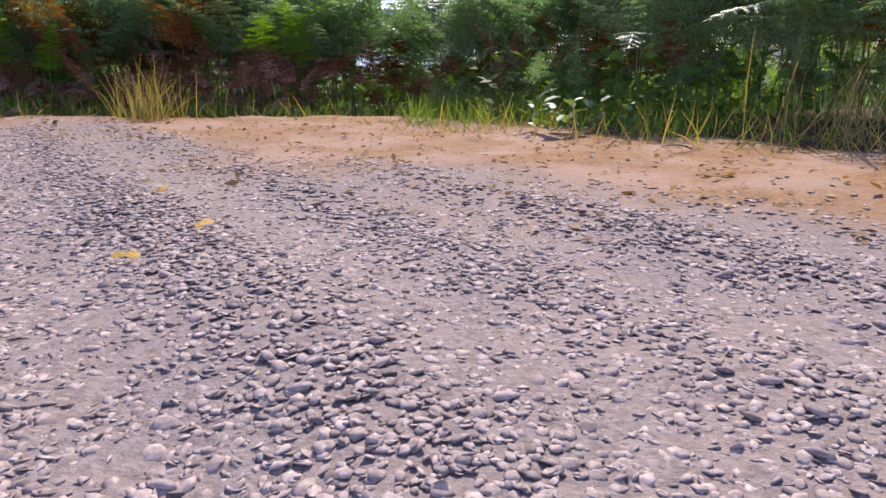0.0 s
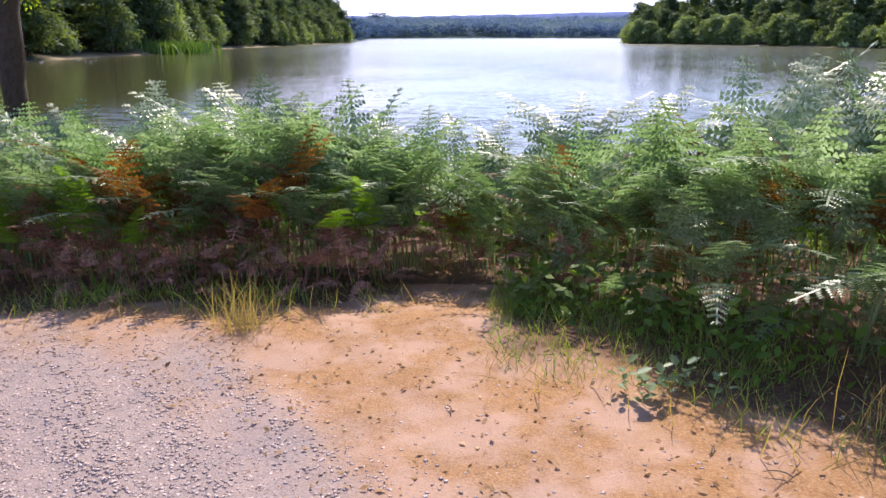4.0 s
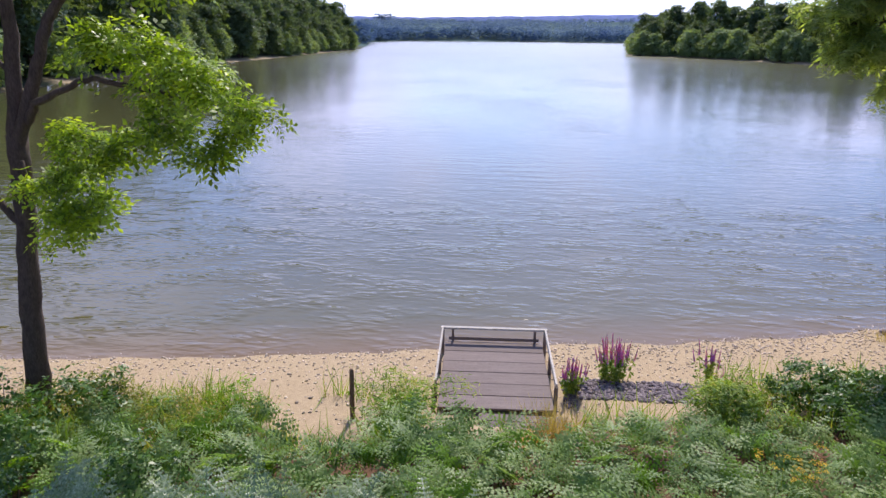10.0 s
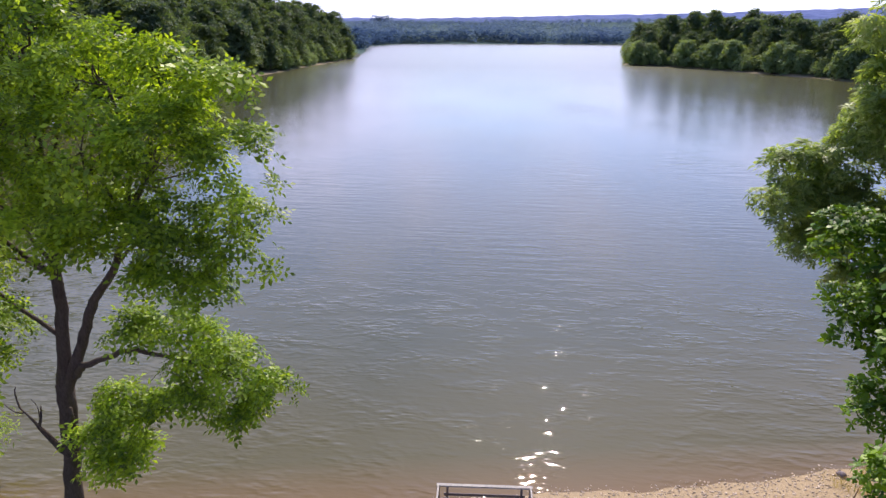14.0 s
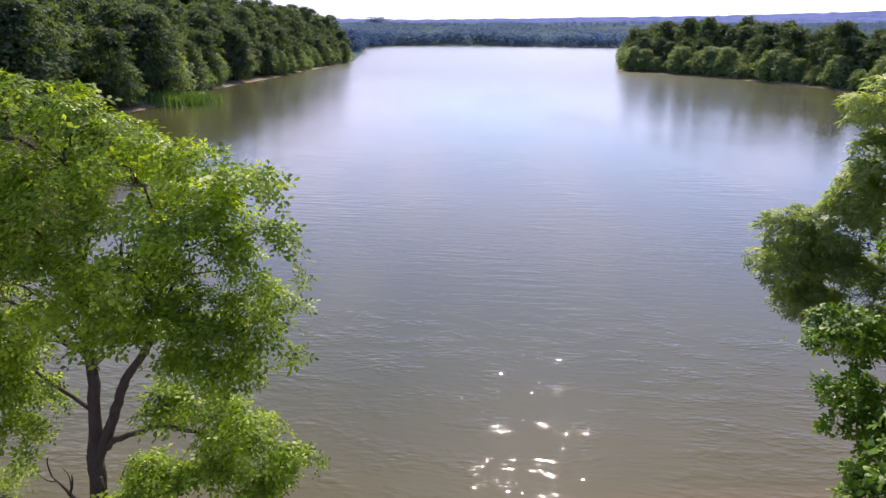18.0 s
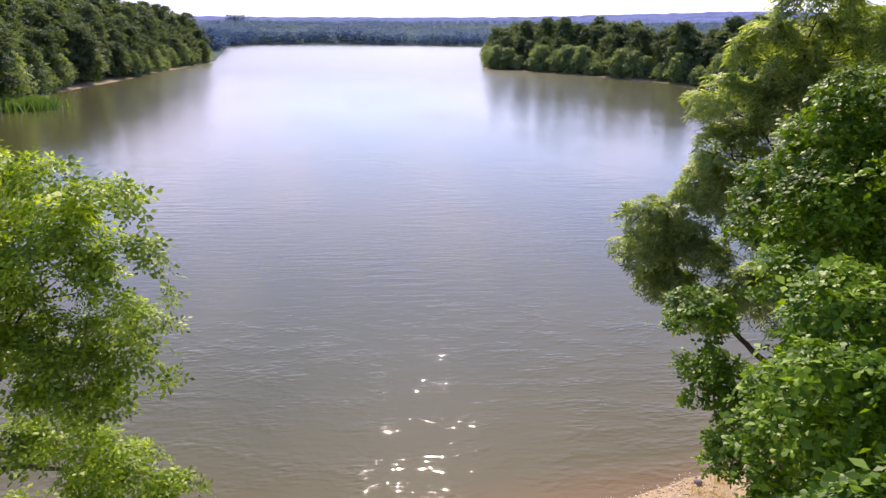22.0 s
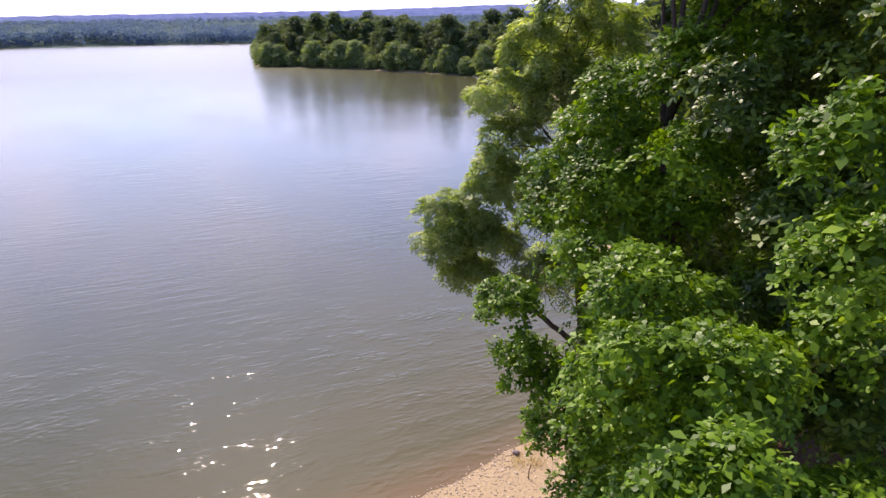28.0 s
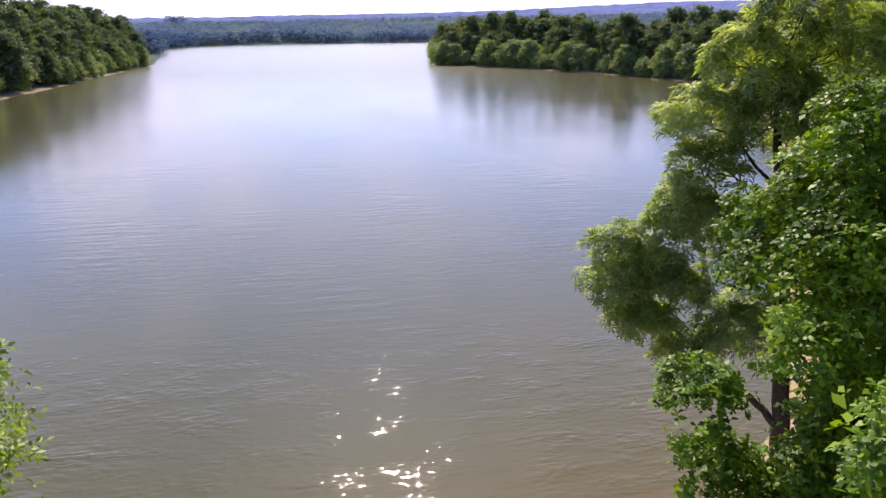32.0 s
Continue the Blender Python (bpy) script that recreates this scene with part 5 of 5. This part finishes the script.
q = np.stack([rng.normal(1.75, 0.22, 130), rng.normal(6.5, 0.12, 130)], 1)
grass("dry_grass_tuft", np.c_[q, height(q[:, 0], q[:, 1])], 0.15, 0.5, 0.012, M_STRAW, "tall dry grass stems under the bracken", 0.4)


def back_band(x, y):
    d = away(x, y)
    return (d > 3.7 + 0.5 * np.sin(x * 1.9)) & (d < 6.7) & (np.hypot(x + 4.1, y - 17.1) > 1.4) & (np.abs(x + 0.35) > 1.7) & ~((x > 1.0) & (x < 4.7) & (y > 18.2)) & ((x < 0) | (rng.random(len(x)) < 0.35))


grass("beach_grass", spots(26000, -15, 9, 14, 22, back_band), 0.3, 0.95, 0.03, M_GRASS, "yellow-green grass along the back of the beach", 0.3)
grass("beach_straw", spots(17000, -15, 9, 14, 22, lambda x, y: back_band(x, y) & (away(x, y) < 5.3)), 0.3, 0.8, 0.014, M_STRAW, "dry grass stems along the back of the beach", 0.3)
q = np.stack([rng.normal(0.85, 0.3, 420), rng.normal(16.4, 0.2, 420)], 1)
grass("dry_grass_tuft", np.c_[q, height(q[:, 0], q[:, 1])], 0.5, 1.1, 0.014, M_STRAW, "tall dry brown grass beside the boards", 0.25)
for x, y, r in ((11.3, 24.7, 0.22), (11.9, 24.3, 0.18), (12.4, 25.4, 0.2)):
    q = np.stack([rng.normal(x, r, 120), rng.normal(y, r, 120)], 1)
    grass("beach_tuft", np.c_[q, height(q[:, 0], q[:, 1])], 0.2, 0.5, 0.02, M_STRAW, "small dry grass tuft on the open beach", 0.4)
stick = new("stick")
stick.location = (11.1, 23.5, float(height(11.1, 23.5)))
v, f = tube([(0, 0, -0.1), (0.03, 0.02, 0.3), (0.1, 0.0, 0.62)], [0.025, 0.022, 0.016], 6, 0.1)
part("shaft", mesh_of("stick", v, f, M_POSTW, True), stick)
tagged(stick, "thin brown stick standing in the beach sand", "stick")

# fallen leaves and twigs on the bare earth
M_DEADLEAF = foliage("fallen_leaf", [(0.16, 0.08, 0.035), (0.34, 0.20, 0.09), (0.55, 0.42, 0.26)], 0.7, 0.2, 3.0, 0.2)
q = spots(5200, -5, 3, 4.6, 9, lambda x, y: (y > gravel_edge(x) - 0.6) & (y < green_edge(x) + 0.3))
t = frames_from(np.tile([0, 0, 1.0], (len(q), 1)) + rng.normal(0, 0.35, (len(q), 3)), rng.uniform(0, 6.28, len(q)), 0.01 + 0.04 * rng.random(len(q)) ** 2)
v, f = scattered(LEAFLET[0], LEAFLET[1], t, q + [0, 0, 0.008])
tagged(new("fallen_leaves", mesh_of("fallen_leaves", v, f, M_DEADLEAF)), "small brown fallen leaves on the bare earth", "leaves", kind="stuff")
M_YLEAF = surface("yellow_leaf", (0.42, 0.22, 0.03), (0.62, 0.36, 0.05), 20, 0.6)
for x, y, z in ((-0.4, 4.57, 0.1), (-0.47, 4.39, 0.1), (-0.7, 5.06, 0.07)):
    v, f = scattered(OAK_LEAF[0], OAK_LEAF[1], frames_from(np.array([[0.2, -0.3, 1.0]]), np.array([x * 9]), np.array([0.05])), np.array([[x, y, float(height(x, y)) + 0.02]]))
    tagged(new("fallen_leaf", mesh_of("fallen_leaf", v, f, M_YLEAF)), "orange-yellow fallen leaf lying on the gravel", "leaf")
M_TWIG = surface("grey_twig", (0.10, 0.08, 0.06), (0.2, 0.16, 0.12), 20, 0.9)
for i in range(9):
    x, y = rng.uniform(-1.0, 1.5), rng.uniform(6.0, 7.2)
    a, ln = rng.uniform(0, 3.14), rng.uniform(0.06, 0.16)
    v, f = tube(curve_points((0, 0, 0.012), (ln * math.cos(a), ln * math.sin(a), 0.015), (0.01, 0.01, 0.01), 5), np.linspace(0.004, 0.002, 5), 5)
    o = tagged(new("twig", mesh_of("twig", v, f, M_TWIG)), "thin dry twig on the bare earth", "twig", "twigs on the earth")
    o.location = (x, y, float(height(x, y)))

# leafy weeds among the grass under the bracken
M_HERB = foliage("herb_leaf", [(0.06, 0.12, 0.02), (0.12, 0.21, 0.035), (0.20, 0.30, 0.05)], 0.55, 0.45, 1.5, 0.25)
q = spots(5200, -0.5, 4.2, 6.6, 9.6, lambda x, y: (y > green_edge(x) + 0.6 + 0.25 * wobble(x, y, 2.3)) & (y < green_edge(x) + 2.0) & (np.abs(x - path_x(y)) > 0.5) & (wobble(x, y, 1.7, 2.0) > -0.4) & (rng.random(len(x)) < np.interp(x, [0.9, 1.7], [1, 0.3])))
q[:, 2] += 0.04 + 0.4 * rng.random(len(q)) ** 1.5
t = frames_from(rng.normal(0, 0.5, (len(q), 3)) + [0, -0.2, 1.0], rng.uniform(0, 6.28, len(q)), rng.uniform(0.05, 0.12, len(q)))
v, f = scattered(LEAFLET[0], LEAFLET[1], t, q)
tagged(new("undergrowth", mesh_of("undergrowth", v, f, M_HERB)), "small leafy green weeds under the bracken", "weeds", kind="stuff")

# broad-leaved weed at the edge of the path
M_WEED = foliage("weed_leaf", [(0.09, 0.15, 0.07), (0.17, 0.25, 0.12), (0.24, 0.34, 0.14)], 0.45, 0.35, 4.0)
BROAD = ([(0, 0, 0), (0.3, 0.3, 0.06), (0.7, 0.28, 0.05), (1, 0, -0.1), (0.7, -0.28, 0.05), (0.3, -0.3, 0.06)], [(0, 1, 2, 3), (0, 3, 4, 5)])
for x, y, size in ((0.42, 6.75, 0.085), (0.52, 6.85, 0.09), (0.66, 6.95, 0.08), (0.8, 6.8, 0.07), (0.34, 6.86, 0.07)):
    root = new("weed")
    root.location = (x, y, float(height(x, y)))
    leaf_me = mesh_of("leaf", np.array(BROAD[0]) * size, BROAD[1], M_WEED)
    for i in range(9):
        o = part("leaf", leaf_me, root)
        o.matrix_basis = Matrix.Translation((rng.normal(0, 0.02), rng.normal(0, 0.02), 0.01 + 0.018 * i)) @ Matrix.Rotation(i * 2.4, 4, "Z") @ Matrix.Rotation(-0.5 + rng.normal(0, 0.2), 4, "Y") @ Matrix.Scale(rng.uniform(0.6, 1.1), 4)
    tagged(root, "broad-leaved pale green weed beside the dry path", "weed", "weeds by the path")

# ---- purple loosestrife ----


def loosestrife(x, y, tall, wide, count, label):
    root = new("loosestrife")
    root.location = (x, y, float(height(x, y)))
    for _ in range(count):
        b = np.array([rng.normal(0, wide * 0.4), rng.normal(0, wide * 0.4), -0.05])
        tip = b * [1.7, 1.7, 0] + [0, 0, tall * rng.uniform(0.7, 1.05)]
        pts = b + (tip - b) * rng.uniform(0.1, 0.7, (14, 1))
        t = frames_from(rng.normal(0, 1, pts.shape) + [0, 0, 0.6], rng.uniform(0, 6.28, 14), 0.11 * rng.uniform(0.7, 1.3, 14))
        stem = part("stem", mesh_of("stem", *joined([tube(curve_points(b, tip, (0, 0, 0), 4), np.linspace(0.008, 0.003, 4), 4, cap=False), scattered(LEAFLET[0], LEAFLET[1], t, pts)]), M_GRASS), root)
        part("flower_spike", mesh_of("flower_spike", *tube(curve_points(b + (tip - b) * 0.64, b + (tip - b) * 1.03, rng.normal(0, 0.01, 3), 12), np.linspace(0.022, 0.005, 12) * rng.uniform(0.7, 1.2, 12), 6, 0.5), M_FLOWER), stem, "magenta-purple flower spike")
    tagged(root, label, "flower", "loosestrife clumps on the beach")


loosestrife(2.65, 20.45, 1.2, 0.42, 46, "tall clump of purple loosestrife in flower on the beach")
loosestrife(1.45, 19.75, 1.0, 0.3, 26, "small purple loosestrife clump beside the platform rail")
loosestrife(5.0, 20.4, 1.0, 0.3, 15, "fading purple loosestrife clump on the beach")

# ---- shrubs and weeds behind the beach ----


def shrub(name, x, y, wide, tall, leaf, size, material, label, n=7, clumps=60, per=7):
    root = new(name)
    root.location = (x, y, float(height(x, y)))
    blobs = [((rng.normal(0, wide * 0.45), rng.normal(0, wide * 0.4), tall * rng.uniform(0.3, 0.75)), (wide * 0.42, wide * 0.42, tall * 0.32)) for _ in range(n)]
    stems = [tube(curve_points((rng.normal(0, 0.08), rng.normal(0, 0.08), -0.1), c, (0, 0, 0.1), 5), np.linspace(0.02, 0.006, 5), 5) for c, _ in blobs]
    part("stem_cluster", mesh_of("stems", *joined(stems), M_BARK), root)
    part("foliage", crown(blobs, clumps, per, leaf, size, material, 0.12), root)
    return tagged(root, label, "shrub")


shrub("bramble", 7.1, 18.4, 1.35, 0.95, CLUMP, 0.12, M_BRAMBLE, "bright green bramble bush behind the beach", 9, 130, 8)
shrub("bramble", 8.5, 19.0, 1.2, 0.95, CLUMP, 0.12, M_BRAMBLE, "bright green bramble bush behind the beach", 9, 130, 8)
shrub("willowherb", 4.7, 17.8, 1.0, 1.15, NARROW, 0.18, M_GRASS, "tall leafy green weeds behind the cobbles", 11, 130, 9)
shrub("willowherb", 6.1, 18.9, 0.6, 0.9, NARROW, 0.15, M_GRASS, "leafy green weeds behind the beach", 8, 130, 9)
for x, y, w in ((-9.6, 14.2, 1.2), (-11.6, 13.2, 1.3), (-8.0, 12.4, 1.1), (-12.6, 15.4, 1.2), (-6.4, 13.4, 0.9), (-10.0, 11.4, 1.2), (-10.6, 15.6, 1.1), (-9.2, 16.0, 0.9)):
    shrub("bramble", x, y, w, 1.3, CLUMP, 0.13, M_BRAMBLE, "dark green bramble thicket under the ash tree", 7, 40, 7)
shrub("tansy", -2.6, 17.7, 1.1, 0.9, NARROW, 0.15, M_GRASS, "yellow-green leafy weeds beside the platform", 9, 110, 8)
shrub("tansy", -5.9, 16.6, 0.9, 0.9, NARROW, 0.15, M_FERN_Y, "yellow-green leafy weeds at the back of the beach", 9, 110, 8)
shrub("tansy", -7.6, 16.4, 0.8, 0.9, NARROW, 0.15, M_GRASS, "green leafy weeds at the back of the beach", 6)
shrub("tansy", -2.2, 17.0, 0.9, 0.9, NARROW, 0.15, M_FERN_Y, "yellow-green leafy weeds beside the platform", 9, 110, 8)

for x, y, w, h in ((-9.5, 16.3, 0.6, 1.15), (-8.6, 16.5, 0.65, 1.1), (-7.9, 15.9, 0.7, 1.0), (-6.8, 15.9, 0.7, 0.9)):
    shrub("willowherb", x, y, w, h, NARROW, 0.14, M_HERB_TALL, "tall olive-green weeds at the back of the beach", 8, 90, 8)

# yellow-flowered ragwort in the bracken
M_YELLOW = foliage("ragwort_flower", [(0.55, 0.33, 0.02), (0.75, 0.5, 0.03)], 0.6, 0.3, 2.0, 0.2)
RX, RY = 4.5, 14.1
root = new("ragwort")
root.location = (RX, RY, float(height(RX, RY)))
stems = []
for i in range(14):
    tip = np.array([rng.normal(0, 0.35), rng.normal(0, 0.2), rng.uniform(0.95, 1.25)])
    stems.append(tube(curve_points(tip * [0.4, 0.4, 0], tip, (0, 0, 0), 4), np.linspace(0.008, 0.004, 4), 4))
    k = 12
    head = scattered(*CLUMP, frames_from(rng.normal(0, 0.3, (k, 3)) + [0, 0, 1.0], rng.uniform(0, 6.28, k), np.full(k, 0.035)), tip + rng.normal(0, 0.05, (k, 3)) * [1, 1, 0.3])
    part("flower_head", mesh_of("flower_head", *head, M_YELLOW), root, "flat yellow flower head")
part("stem_cluster", mesh_of("stems", *joined(stems), M_GRASS), root)
tagged(root, "yellow-flowered ragwort standing in the green bracken", "flower")

# pollard stump with a leafy top, standing in the shallows
stump = new("pollard_stump")
stump.location = (-17.7, 21.9, WATER)
v, f = tube([(0.1, 0, -0.6), (0, 0, 0.1), (-0.02, 0, 0.55), (0, 0, 0.95)], [0.36, 0.3, 0.27, 0.32], 10, 0.2)
part("stump", mesh_of("stump", v, f, M_BARK, True), stump)
part("foliage", crown([((rng.normal(0, 0.4), rng.normal(0, 0.4), 1.5 + rng.normal(0, 0.25)), (0.5, 0.5, 0.45)) for _ in range(7)], 70, 8, NARROW, 0.2, M_ASH, 0.16), stump)
tagged(stump, "old pollard stump with green shoots in the shallow water", "stump")

# bare dead branches on the ash trunk
pieces = [tube([(-10.1, 16.5, 2.85), (-10.3, 16.45, 3.05), (-10.52, 16.4, 3.4), (-10.74, 16.4, 3.67)], [0.1, 0.085, 0.07, 0.05], 7, 0.2)]
for a, b, r in (((-10.72, 16.4, 3.65), (-10.58, 16.4, 4.2), 0.04), ((-10.72, 16.4, 3.65), (-11.13, 16.4, 4.13), 0.04), ((-11.1, 16.4, 4.1), (-11.11, 16.4, 4.65), 0.025), ((-11.0, 16.4, 4.0), (-11.5, 16.4, 4.2), 0.02), ((-10.66, 16.4, 3.9), (-10.75, 16.35, 4.4), 0.018), ((-10.5, 16.4, 3.4), (-10.6, 16.2, 3.9), 0.016)):
    pieces.append(tube(curve_points(a, b, rng.normal(0, 0.05, 3), 5), np.linspace(r, r * 0.4, 5), 5, 0.15))
v, f = joined(pieces)
part("dead_branch", mesh_of("dead_branch", v - np.array(ASH_BASE), f, M_BARK, True), ash, "bare grey dead branch")
v, f = tube([(-9.95, 16.4, 3.7), (-9.82, 16.35, 3.95), (-9.8, 16.33, 4.25)], [0.07, 0.06, 0.04], 6, 0.2)
part("branch_stub", mesh_of("branch_stub", v - np.array(ASH_BASE), f, M_BARK, True), ash)
